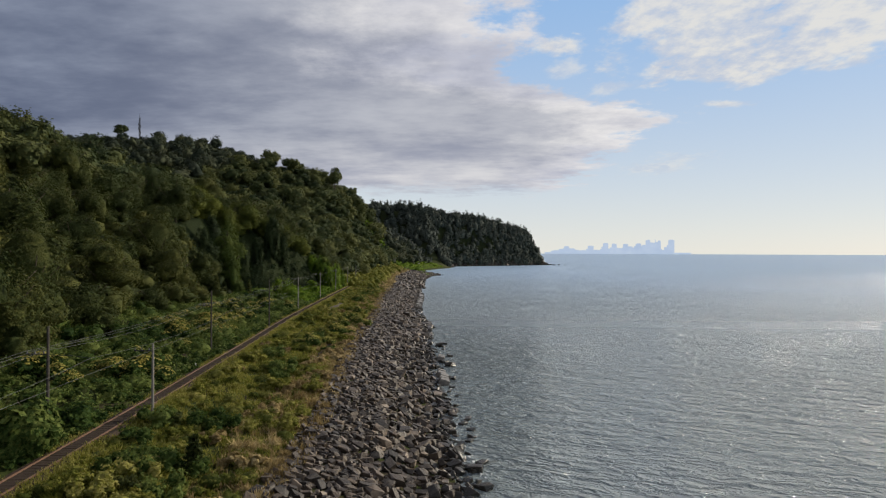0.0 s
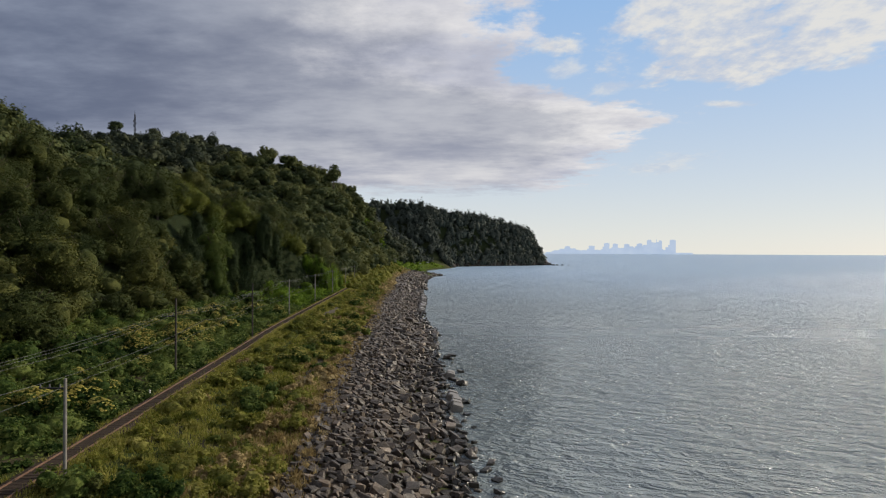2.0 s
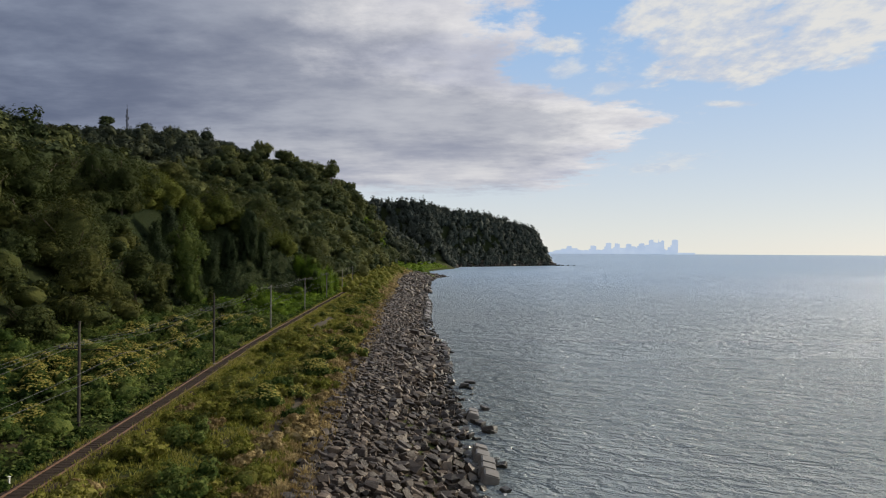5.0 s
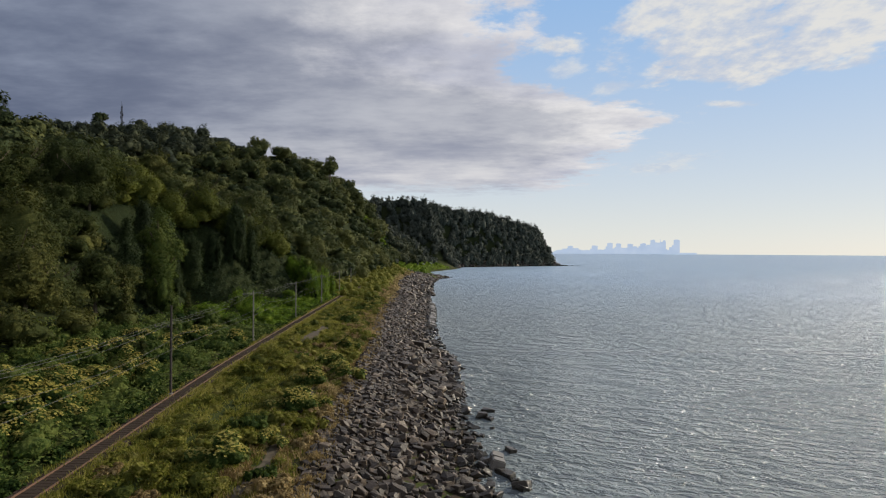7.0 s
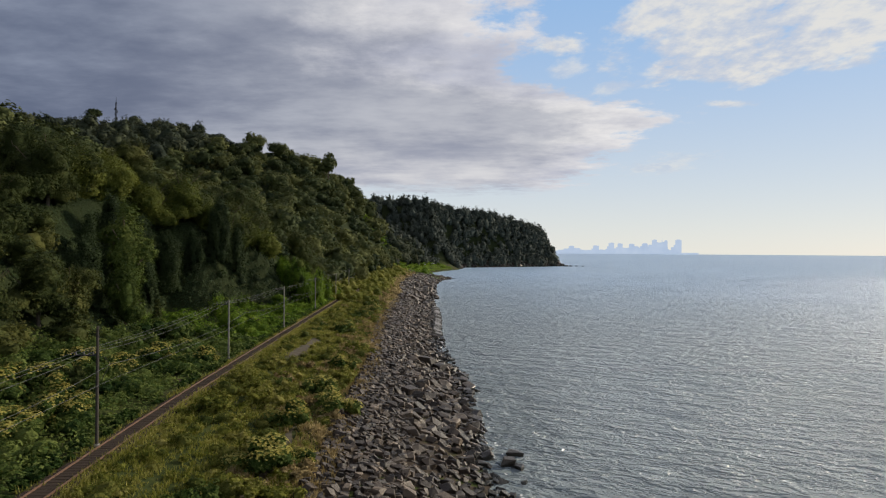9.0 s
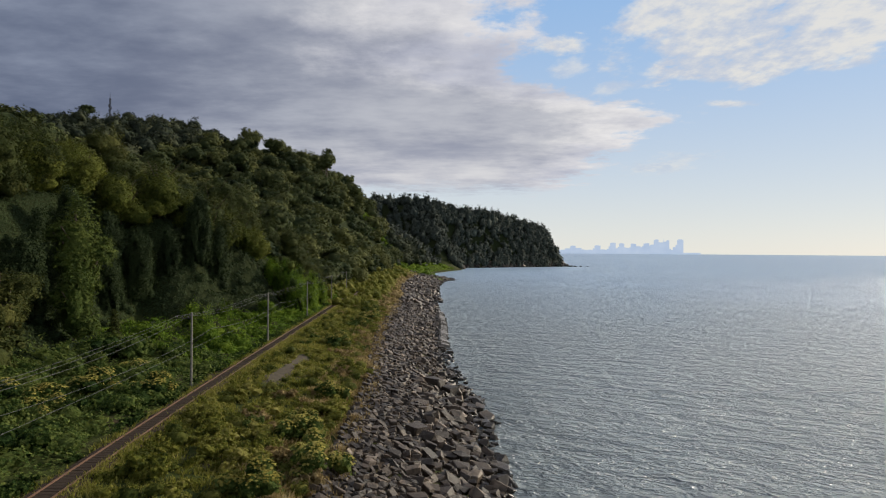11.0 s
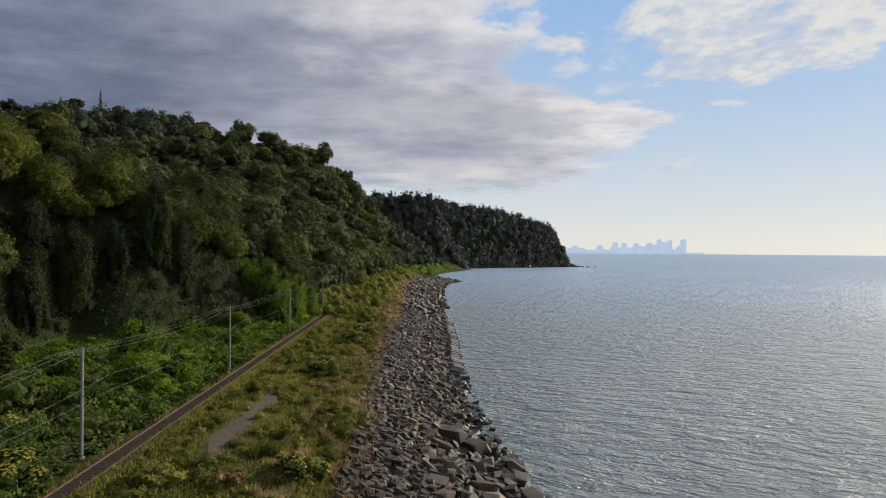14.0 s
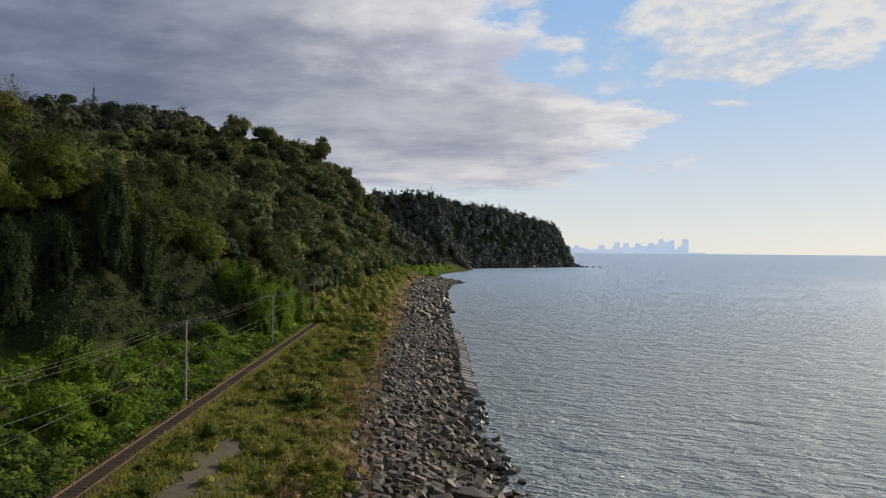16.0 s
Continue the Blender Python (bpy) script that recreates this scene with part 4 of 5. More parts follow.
low_scrub("green_scrub", scrub[0], 1.0, 0.16, M_BUSH, 72, "low olive green scrub on the verge")
low_scrub("grassy_scrub", scrub[2], 0.9, 0.15, M_GRASS, 73, "low yellowish green scrub on the verge")
low_scrub("dry_scrub", scrub[5], 0.7, 0.15, M_DRY, 74, "low straw-coloured scrub beside the rocks")
ey = rng.uniform(42, 290, 210)
low_scrub("edge_growth", np.stack([track_x(ey) - rng.uniform(2.1, 3.0, 210), ey, rng.uniform(0.45, 1.0, 210)], 1), 0.8, 0.13, M_BUSH, 75, "leafy growth creeping over the edge of the ballast", 3)
ey = rng.uniform(42, 290, 150)
low_scrub("edge_weeds", np.stack([track_x(ey) + rng.uniform(2.0, 3.0, 150), ey, rng.uniform(0.4, 0.8, 150)], 1), 0.6, 0.12, M_GRASS, 76, "yellow-green weeds along the edge of the ballast", 3)


def blades(name, x, y, tall, wide, mat, seed, label, per=6):
    """Tufts of upright blades."""
    rng = np.random.default_rng(seed)
    n = len(x)
    base = np.stack([x, y, ground_z(x, y) - 0.05], 1)
    base = np.repeat(base, per, 0) + np.concatenate([rng.normal(size=(n * per, 2)) * 0.16, np.zeros((n * per, 1))], 1)
    h = np.repeat(tall * rng.uniform(0.5, 1.3, n), per) * rng.uniform(0.6, 1.1, n * per)
    a = rng.uniform(0, 6.28, n * per)
    w = wide * rng.uniform(0.6, 1.3, n * per)
    tip = base + np.stack([rng.normal(size=n * per) * 0.3 * h, rng.normal(size=n * per) * 0.3 * h, h], 1)
    off = np.stack([np.cos(a) * w, np.sin(a) * w, 0 * w], 1)
    V = np.stack([base - off, base + off, tip], 1).reshape(-1, 3)
    return tagged(new(name, mesh_np(name, V, np.arange(len(V)).reshape(-1, 3), None, mat)), label, "grass", kind="stuff")


def strip(seed, count, y0, y1, f0, f1):
    rng = np.random.default_rng(seed)
    y, f = rng.uniform(y0, y1, count), rng.uniform(f0, f1, count)
    a, b = track_x(y) + 1.45, inner_x(y) + 0.3
    x = a + (b - a) * f
    bare = ((np.abs(x - np.interp(y, (105, 181, 206), (-29.6, -34.2, -34.3))) < np.where(y > 182, 1.0, 0.3)) & (y > 104) & (y < 207)) | ((np.abs(x - np.interp(y, (100, 121, 128, 150), (-21.6, -22.6, -23.4, -24.4))) < 0.7) & (y > 100) & (y < 150))
    return x[~bare], y[~bare]


gx, gy = strip(81, 38000, -20, 330, 0.0, 0.92)
patchy = waves(gx, gy, 6, 14) + np.random.default_rng(82).normal(size=len(gx)) * 0.5 > -0.9
blades("grass", gx[patchy], gy[patchy], 0.5, 0.07, M_GRASS, 83, "long yellow-green grass between track and rocks")
dx, dy = strip(84, 11000, 0, 560, 0.62, 1.08)
blades("dry_grass", dx, dy, 0.7, 0.09, M_DRY, 85, "brown dry weeds along the edge of the rocks")


def path_ribbon(name, ys, xs, wide, label):
    y = np.arange(ys[0], ys[-1], 0.8)
    x = np.interp(y, ys, xs) + 0.35 * np.sin(y * 0.33)
    w = wide * (1 + 0.16 * np.sin(y * 0.5) + 0.12 * np.sin(y * 1.3 + 1) + 0.1 * np.sin(y * 2.9)) / 2 * np.minimum(1, np.minimum(y - ys[0] + 0.4, ys[-1] - y + 0.4) / 7)
    rows = [np.stack([x + w * k, y, ground_z(x + w * k, y) + 0.05], 1) for k in (-1, -0.5, 0, 0.5, 1)]
    V = np.stack(rows, 1).reshape(-1, 3)
    i = (np.arange(len(y) - 1)[:, None] * 5 + np.arange(4)[None]).ravel()
    return tagged(new(name, mesh_np(name, V, None, np.stack([i, i + 1, i + 6, i + 5], 1), M_PATH)), label, "path", kind="structure")


path_ribbon("footpath", (183, 192, 208), (-33.4, -33.2, -34.4), 4.6, "bare grey gravel track in the grass")
path_ribbon("footpath", (100, 121, 128, 150), (-21.6, -22.6, -23.4, -24.4), 1.5, "narrow trodden path above the rocks")
path_ribbon("footpath", (232, 255, 280), (-25.0, -26.4, -27.2), 1.6, "pale bare earth at the top of the rocks")


# ---- poles and wires ----
M_WOOD_POLE = plain("tarred_pole", (0.035, 0.03, 0.026), (0.08, 0.07, 0.06), 2.5, 0.85)


def make_pole(tall, arm, mat=None, hang=0.0):
    mat, head = mat or M_POLE, tall - hang
    root = tagged(new("catenary_pole"), "weathered grey concrete railway pole with bracket arms" if mat is M_POLE else "dark tarred wooden railway pole with bracket arms", "pole", "poles along the railway")
    part("shaft", tubes_mesh("shaft", [([(0, 0, -0.8), (0, 0, tall * 0.5), (0, 0, tall)], (0.15, 0.135, 0.11))], mat, 10), root)
    part("footing", tubes_mesh("footing", [([(0, 0, -0.8), (0, 0, 0.2), (0, 0, 0.28)], (0.26, 0.26, 0.2))], M_POLE, 10), root)
    bar = part("crossarm", joined("crossarm", [box(-0.95, 0, head - 0.75, 2.1, 0.09, 0.09)], M_STEEL), root, "steel crossarm")
    for x in (-1.9, -1.2, -0.4):
        part("insulator", tubes_mesh("insulator", [([(x, 0, head - 0.7), (x, 0, head - 0.62), (x, 0, head - 0.54), (x, 0, head - 0.44)], (0.04, 0.075, 0.05, 0.03))], M_WIRE, 8), bar, "pale insulator")
    if arm:
        part("bracket", tubes_mesh("bracket", [([(0.1, 0, 5.2), (arm * 0.5, 0, 6.3), (arm, 0, 7.3)], (0.03, 0.03, 0.025)), ([(0.1, 0, head - 0.9), (arm * 0.5, 0, head - 0.85), (arm, 0, 7.3)], (0.02, 0.02, 0.02))], M_STEEL, 6), root, "slender steel bracket over the track")
    return root


POLES = ((-34.6, 16, 10.2), (-35.9, 55.8, 10.2), (-39.2, 103.6, 10.3), (-38.9, 136.7, 10.6), (-43.0, 180.8, 9.3), (-44.2, 218.7, 9.2), (-45.9, 259, 9.2), (-47.4, 300, 9.0), (-49.5, 342, 9.0))
tops, over = [], []
for x, y, tall in POLES:
    z = 6.4
    p = make_pole(tall, float(track_x(y)) - x, M_WOOD_POLE if y < 150 else M_POLE, 1.8 if y < 150 else 0.0)
    p.matrix_basis = pose(x, y, z)
    tops.append((x, y, z + tall - 0.45 - (1.8 if y < 150 else 0.0)))
    over.append((float(track_x(y)), y, z + 7.3))
short = make_pole(7.7, 0)
short.matrix_basis = pose(-30.5, 64.6, 6.0)


def wire(points, dx, dz, sag, label):
    pts = []
    for (x0, y0, z0), (x1, y1, z1) in zip(points, points[1:]):
        for s in np.linspace(0, 1, 12, endpoint=False):
            pts.append((x0 + (x1 - x0) * s + dx, y0 + (y1 - y0) * s, z0 + (z1 - z0) * s + dz - 4 * sag * s * (1 - s)))
    pts.append((points[-1][0] + dx, points[-1][1], points[-1][2] + dz))
    tagged(new("overhead_wire", tubes_mesh("overhead_wire", [(pts, np.full(len(pts), 0.013))], M_WIRE, 5)), label, "wire", "wires along the railway")


for dx, sag in ((-1.9, 0.5), (-1.2, 0.6), (-0.4, 0.85)):
    wire(tops, dx, 0.0, sag, "thin grey feeder wire sagging from pole to pole")
wire(over, 0, 0.0, 0.85, "thin messenger wire hung above the track")
wire(over, 0, -1.4, 0.12, "taut contact wire above the track")


# ---- vine-draped stumps and thicket ----
def draped(name, x, y, tall, wide, seed, label, mat=None):
    """A standing stem under ropes of creeper that hang from its head to the ground."""
    rng = np.random.default_rng(seed)
    lumps = max(3, int(tall / 2.0))
    t = np.linspace(0.1, 0.8, lumps)
    c = np.stack([rng.normal(size=lumps) * wide * 0.2, rng.normal(size=lumps) * wide * 0.2, t * tall], 1)
    r = wide * (0.8 - 0.3 * t)[:, None] * rng.uniform(0.8, 1.1, (lumps, 1)) * (0.72, 0.72, 1.0)
    # under green vines, darker creeper leaves paint the shade between the ropes
    stem = mesh_np("stem", *billows(c, r, 2, 40, 8, 0.2, rng, 8, 0.5, 0.3, 0.12), M_SHADED_IVY if mat else M_CREEPER, True)
    spots, ways = [], []
    for _ in range(int(4 + wide * wide * 3.2)):
        a, q = rng.uniform(0, 6.28), wide * math.sqrt(rng.uniform(0.05, 1))
        top, foot = tall * (1.03 - 0.42 * (q / wide) ** 2) * rng.uniform(0.72, 1), tall * max(0.0, rng.uniform(-0.3, 0.5))
        if top - foot < 0.5:
            continue
        z = np.arange(foot, top, 0.36)
        out = q * (0.72 + 0.4 * (top - z) / tall) + 0.16 * np.sin(z * 1.7 + a * 5)
        w = a + 0.2 * np.sin(z * 0.7 + q * 7)
        rope = np.stack([np.cos(w) * out, np.sin(w) * out, z], 1)
        thick = rng.uniform(0.13, 0.25) * (1 + 1.4 * (z > top - 1.1))
        n = 12
        spots.append((rope[:, None] + rng.normal(size=(len(z), n, 3)) * thick[:, None, None] * (1, 1, 1.2)).reshape(-1, 3))
        ways.append(np.repeat(np.stack([np.cos(w), np.sin(w), np.full_like(z, 0.45)], 1), n, 0))
    p, n = np.concatenate(spots), np.concatenate(ways)
    s = 0.15 * rng.uniform(0.6, 1.3, len(p))
    V, Q = leaf_quads(p, n + rng.normal(size=n.shape) * 0.45, s, s * 0.75, rng)
    ob = tagged(new(name, mesh_np(name, V, None, Q, mat or M_VINE, True)), label, "vines", "vine-covered stumps")
    ob.location = (x, y, float(ground_z(x, y)) - 0.2)
    part("stem", stem, ob)


def vine_mound(x, y, wide, tall, seed):
    rng = np.random.default_rng(seed)
    c, r = heads(4, tall * 1.5, wide * 1.15, 0.0, rng)
    ob = tagged(new("vine_mound", mesh_np("vine_mound", *billows(c, r, 3, 130, 9, 0.15, rng, 22, 0.4, 0.42, 0.1), M_VINE, True)), "bush smothered by bright green creeping vines", "vines", "vine-smothered bushes")
    ob.matrix_basis = pose(x, y, float(ground_z(x, y)) - tall * 0.45, 0, 0, rng.uniform(0, 360))


draped("vine_covered_stump", -56.8, 220, 7.4, 1.9, 91, "tall stump wrapped in bright green vines")
draped("vine_covered_stump", -59.8, 221.5, 5.4, 2.3, 92, "broad stump wrapped in bright green vines")
draped("vine_covered_stump", -62.0, 246.0, 4.0, 1.8, 95, "dark stump wrapped in green vines")
for i, (x, y, w, h) in enumerate(((-51.2, 206.5, 2.6, 2.9), (-47.8, 204.0, 1.9, 2.0), (-53.8, 203.0, 2.3, 2.4), (-45.6, 208.6, 1.3, 1.9), (-49.5, 212, 1.7, 1.6), (-55, 212.5, 2.0, 1.8), (-48.5, 226, 1.6, 1.7), (-54, 229, 2.2, 2.0), (-51, 238, 1.9, 1.9), (-59, 233, 2.4, 2.0), (-62, 208, 2.4, 2.2), (-50, 199, 2.0, 2.1), (-57, 197.5, 2.3, 2.3), (-50.5, 248, 1.8, 2.0), (-55, 254, 2.2, 2.4))):
    vine_mound(x, y, w, h, 400 + i)
for i, (x, y, h, w) in enumerate(((-50.5, 267, 10.5, 3.4), (-54.5, 270, 13, 3.8), (-49.0, 275, 9.5, 2.8), (-58.5, 272, 10, 3.2), (-50, 282, 11, 3.2), (-48.6, 289, 8, 2.4), (-55, 286, 13, 3.6))):
    draped("vine_covered_tree", x, y, h, w, 110 + i, "small tree completely draped in bright green vines")

# ---- mast and lone tree on the ridge ----
MX, MY = -428.0, 858.0
mz = 162.0
mast = tagged(new("radio_mast"), "slender grey lattice radio mast with small aerials", "mast")
mast.matrix_basis = pose(MX, MY, mz)
for k in range(3):
    a = k * 2.094
    part("leg", tubes_mesh("leg", [([(1.3 * math.cos(a), 1.3 * math.sin(a), -24), (0.8 * math.cos(a), 0.8 * math.sin(a), 45)], (0.34, 0.26))], M_STEEL, 6), mast)
runs = []
for i in range(15):
    for k in range(3):
        a, b = k * 2.094, (k + 1) * 2.094
        r = 1.3 - 0.011 * i * 3
        runs.append(([(r * math.cos(a), r * math.sin(a), i * 3), (r * math.cos(b), r * math.sin(b), i * 3 + 3)], (0.09, 0.09)))
part("lattice", tubes_mesh("lattice", runs, M_STEEL, 4), mast)
for z, dx in ((33, 1.6), (36, -1.6), (24, 1.5), (30, -1.4)):
    part("aerial", tubes_mesh("aerial", [([(dx, 0, z - 1.6), (dx, 0, z), (dx, 0, z + 1.6)], (0.45, 0.5, 0.45))], M_STEEL, 8), mast, "drum-shaped aerial")
part("spike", tubes_mesh("spike", [([(0, 0, 45), (0, 0, 52)], (0.25, 0.1))], M_STEEL, 6), mast)


def big_tree(x, y, h, s, seed, lab, bottom=0.35):
    t = make_tree(seed, h, s, 700, 0.9, lab, bottom, M_FAR, 5)
    t.matrix_basis = pose(x, y, float(ground_z(x, y)))


big_tree(-102, 566, 99 - float(ground_z(-102, 566)), 7.5, 130, "large dark tree standing above the woods")
big_tree(-428, 809, 188 - float(ground_z(-428, 809)), 8.5, 131, "lone umbrella-shaped tree on the ridge", 0.62)


# ---- scrub where the track runs out of sight ----
def scrub(name, seed, count, y0, y1, mat, label, low, high, f0=0.0, f1=1.0):
    rng = np.random.default_rng(seed)
    y = rng.uniform(y0, y1, count)
    a, b = track_x(y) - 10, inner_x(y) - 1.5
    x = a + (b - a) * rng.uniform(f0, f1, count)
    r = rng.uniform(low, high, count)
    c = np.stack([x, y, ground_z(x, y) + r * rng.uniform(0.3, 1.1, count)], 1)
    V, T, Q = leafy(c, r, 46, 0.2, rng, 0.85, 0.35, 0.9)
    tagged(new(name, mesh_np(name, V, T, Q, mat)), label, "scrub", kind="stuff")


scrub("shore_scrub", 141, 520, 292, 600, M_GRASS, "dense olive scrub between the woods and the rocks", 0.9, 2.2, 0.0, 0.85)
scrub("dry_scrub", 142, 200, 300, 590, M_DRY, "reddish brown dry scrub at the top of the rocks", 0.6, 1.2, 0.75, 1.05)

rng = np.random.default_rng(150)
ky, kf = rng.uniform(560, 800, 22000), rng.uniform(0, 1, 22000)
kx = shore_x(ky) - 3 - kf * 38
carpet("knoll_grass", kx, ky, 0.5, 0.8, M_VINE, 151, "bright green grass and creepers on the low knoll by the bay")


def mounds(name, x, y, low, high, per, size, mat, seed, label, squash=0.8):
    """Low rounded clumps of growth, joined."""
    rng = np.random.default_rng(seed)
    r = rng.uniform(low, high, len(x))
    c = np.stack([x, y, ground_z(x, y) + r * rng.uniform(0.0, 0.5, len(x))], 1)
    V, T, Q = billows(c, r[:, None] * (1.1, 1.1, squash), 2, per // 3, 7, size, rng, 12, 0.4, 0.34, 0.10)
    me = mesh_np(name, V, T, Q, mat, True)
    own = rng.uniform(-0.2, 0.25, len(x))
    me.attributes.new("tone", "FLOAT", "POINT").data.foreach_set("value", np.concatenate([np.repeat(own, per // 3 * 28), np.repeat(own, len(LOBES[2][0]))]).astype(np.float32))
    return tagged(new(name, me), label, "undergrowth", kind="stuff")


ky = rng.uniform(590, 800, 130)
kx = shore_x(ky) - 5 - rng.uniform(0, 1, 130) ** 0.8 * 58
mounds("knoll_bushes", kx, ky, 1.6, 4.6, 80, 0.45, M_VINE, 152, "rounded bright green bushes on the low knoll")
mounds("thicket", *near_track(161, 860, 30, 200, 3.6, 26), 0.8, 2.0, 90, 0.18, M_BUSH, 162, "leafy olive thicket beside the track")
ix, iy = near_track(171, 76000, 182, 284, -10, 24)
ix = ix - wall_u(iy)
steep = ground_z(ix, iy) > 8.4
ix, iy = ix[steep], iy[steep]
carpet("ivy_face", ix, iy, 0.22, 0.7, M_SHADED_IVY, 172, "ivy hanging over the steep bank below the woods, its shade painted in")
jx, jy = near_track(173, 150, 190, 262, 0, 13)
mounds("ivy_mounds", jx - wall_u(jy), jy, 0.6, 1.5, 80, 0.2, M_SHADED_IVY, 174, "bulging curtains of ivy on the steep bank, with shade painted in", 1.2)
kx, ky = near_track(163, 330, 195, 330, 0, 1)
kx = track_x(ky) - 3.6 - (track_x(ky) - kx) * (wall_u(ky) - 5)
low = ground_z(kx, ky) < 8.8
kx, ky = kx[low], ky[low]
mounds("vine_mounds", kx, ky, 0.5, 1.7, 75, 0.14, M_VINE, 164, "mounds of bright green creeping vines", 0.55)


def tussocks(name, x, y, low, high, per, mat, seed, label):
    """Rounded cushions of long grass, the blades arching outwards from each heart."""
    rng = np.random.default_rng(seed)
    n = len(x)
    r = np.repeat(rng.uniform(low, high, n), per)
    a, lean = rng.uniform(0, 6.28, n * per), np.sqrt(rng.uniform(0, 1, n * per))
    out = np.stack([np.cos(a) * lean, np.sin(a) * lean, 1.05 - 0.75 * lean**2], 1)
    base = np.repeat(np.stack([x, y, ground_z(x, y)], 1), per, 0) + out * (0.55, 0.55, 0.3) * r[:, None]
    tip = base + (out + rng.normal(size=out.shape) * 0.22) * (r * rng.uniform(0.35, 0.7, n * per))[:, None]
    w = rng.uniform(0.03, 0.075, n * per)
    b = a + 1.57 + rng.normal(size=n * per) * 0.5
    off = np.stack([np.cos(b) * w, np.sin(b) * w, 0 * w], 1)
    V = np.stack([base - off, base + off, tip], 1).reshape(-1, 3)
    T = np.arange(len(V)).reshape(-1, 3)
    BV, BF = LOBES[2]
    c = np.stack([x, y, ground_z(x, y) - 0.1], 1)
    rr = r[::per]
    cv = BV[None] * (rr[:, None, None] * (0.62, 0.62, 0.5)) * rng.uniform(0.85, 1.12, (n, len(BV), 1)) + c[:, None]
    T2 = (BF[None] + len(BV) * np.arange(n)[:, None, None]).reshape(-1, 3) + len(V)
    me = mesh_np(name, np.concatenate([V, cv.reshape(-1, 3)]), np.concatenate([T, T2]), None, mat)
    own = rng.uniform(-0.22, 0.34, n)
    me.attributes.new("tone", "FLOAT", "POINT").data.foreach_set("value", np.concatenate([np.repeat(own, per * 3), np.repeat(own, len(BV))]).astype(np.float32))
    return tagged(new(name, me), label, "grass", kind="stuff")


mounds("grass_hummocks", *strip(175, 640, 30, 430, 0.04, 0.85), 0.4, 1.0, 60, 0.10, M_GRASS, 176, "soft hummocks of yellow-green grass and herbs", 0.7)
tussocks("grass_tussocks", *strip(165, 300, 30, 330, 0.05, 0.85), 0.5, 1.3, 150, M_GRASS, 166, "lumpy cushions of yellow-green grass")
tussocks("dry_tussocks", *strip(169, 600, 30, 420, 0.58, 1.04), 0.5, 1.3, 110, M_DRY, 170, "straw-coloured cushions of dry grass")
mounds("olive_herbs", *strip(167, 270, 36, 330, 0.06, 0.9), 0.6, 1.5, 90, 0.11, M_HERB, 168, "patches of olive green herbs in the grass")


# ---- boulders and slabs standing in the shallows ----
M_SLAB = plain("wet_concrete", (0.10, 0.09, 0.075), (0.22, 0.195, 0.165), 1.5, 0.45, 0, 0.4, 0.05)
rng = np.random.default_rng(201)


def boulder(x, y, size):
    b = tagged(new("boulder", ROCKS[rng.integers(len(ROCKS))]), "wet dark boulder standing in the shallow water", "boulder", "boulders in the shallows")
    b.matrix_basis = pose(x, y, 0.05 * size, rng.uniform(-12, 12), rng.uniform(-10, 20), rng.uniform(0, 180))
    b.scale = (size, size * rng.uniform(0.8, 1.2), size * rng.uniform(0.8, 1.2))


for y in np.arange(50, 158, 3.1):
    if rng.random() < 0.75:
        boulder(float(shore_x(y)) + rng.uniform(0.8, 3.2), y + rng.uniform(-1.5, 1.5), rng.uniform(0.8, 1.7))
for x, y, size in ((1.5, 126, 2.2), (0.4, 129, 1.7), (1.4, 137, 1.5), (-1.2, 152, 2.4), (-0.2, 155, 2.0), (-5.5, 199, 2.6), (-4.4, 189, 2.6), (-5.0, 186.5, 2.2), (-3.2, 187, 1.4), (3.4, 66, 1.9), (4.2, 61, 1.6), (0.9, 92, 2.0)):
    boulder(x, y, size)


def slab(x, y, length, wide, turn, tilt):
    bm = bmesh.new()
    bmesh.ops.create_cube(bm, size=1.0)
    for v in bm.verts:
        v.co = (v.co.x * wide * (1.0 if v.co.z < 0 else 0.82), v.co.y * length * (1.0 if v.co.z < 0 else 0.9), v.co.z * 1.3)
    bmesh.ops.bevel(bm, geom=bm.edges[:], offset=0.12, segments=2, affect="EDGES")
    ob = tagged(new("concrete_block", from_bm("concrete_block", bm, M_SLAB)), "wet worn concrete block at the water's edge", "concrete block", "blocks along the waterline")
    ob.matrix_basis = pose(x, y, 0.35, tilt, 14, turn)


for i, y in enumerate((108.5, 110.6, 112.6, 114.8, 117.0)):
    slab(0.2 - i * 0.12 + rng.uniform(-0.2, 0.2), y, 1.9, 1.9, rng.uniform(-8, 8), rng.uniform(-6, 6))
for y in (131.5, 133.3):
    slab(-0.6, y, 1.6, 1.7, rng.uniform(-12, 12), rng.uniform(-6, 6))
for y in np.arange(252, 330, 2.5):
    slab(float(shore_x(y)) + 0.1 + rng.uniform(-0.25, 0.25), y, 2.2, 2.6, 6 + rng.uniform(-6, 6), rng.uniform(-4, 4))

# ---- foam where the ripples break ----
m_foam, N, fb = material("foam")
fb.inputs["Base Color"].default_value = (0.45, 0.47, 0.47, 1)
fb.inputs["Roughness"].default_value = 0.7
Vf, Tf = [], []
for _ in range(150):
    y = rng.uniform(45, 330)
    x = float(shore_x(y)) + rng.uniform(0.6, 2.6)
    n, r = 9, rng.uniform(0.06, 0.24)
    ang = np.arange(n) * 6.283 / n
    rad = r * rng.uniform(0.35, 1.3, n)
    at = len(Vf)
    Vf += [(x, y, 0.035)] + [(x + math.cos(a) * q * 0.8, y + math.sin(a) * q * 1.9, 0.03) for a, q in zip(ang, rad)]
    Tf += [(at, at + 1 + i, at + 1 + (i + 1) % n) for i in range(n)]
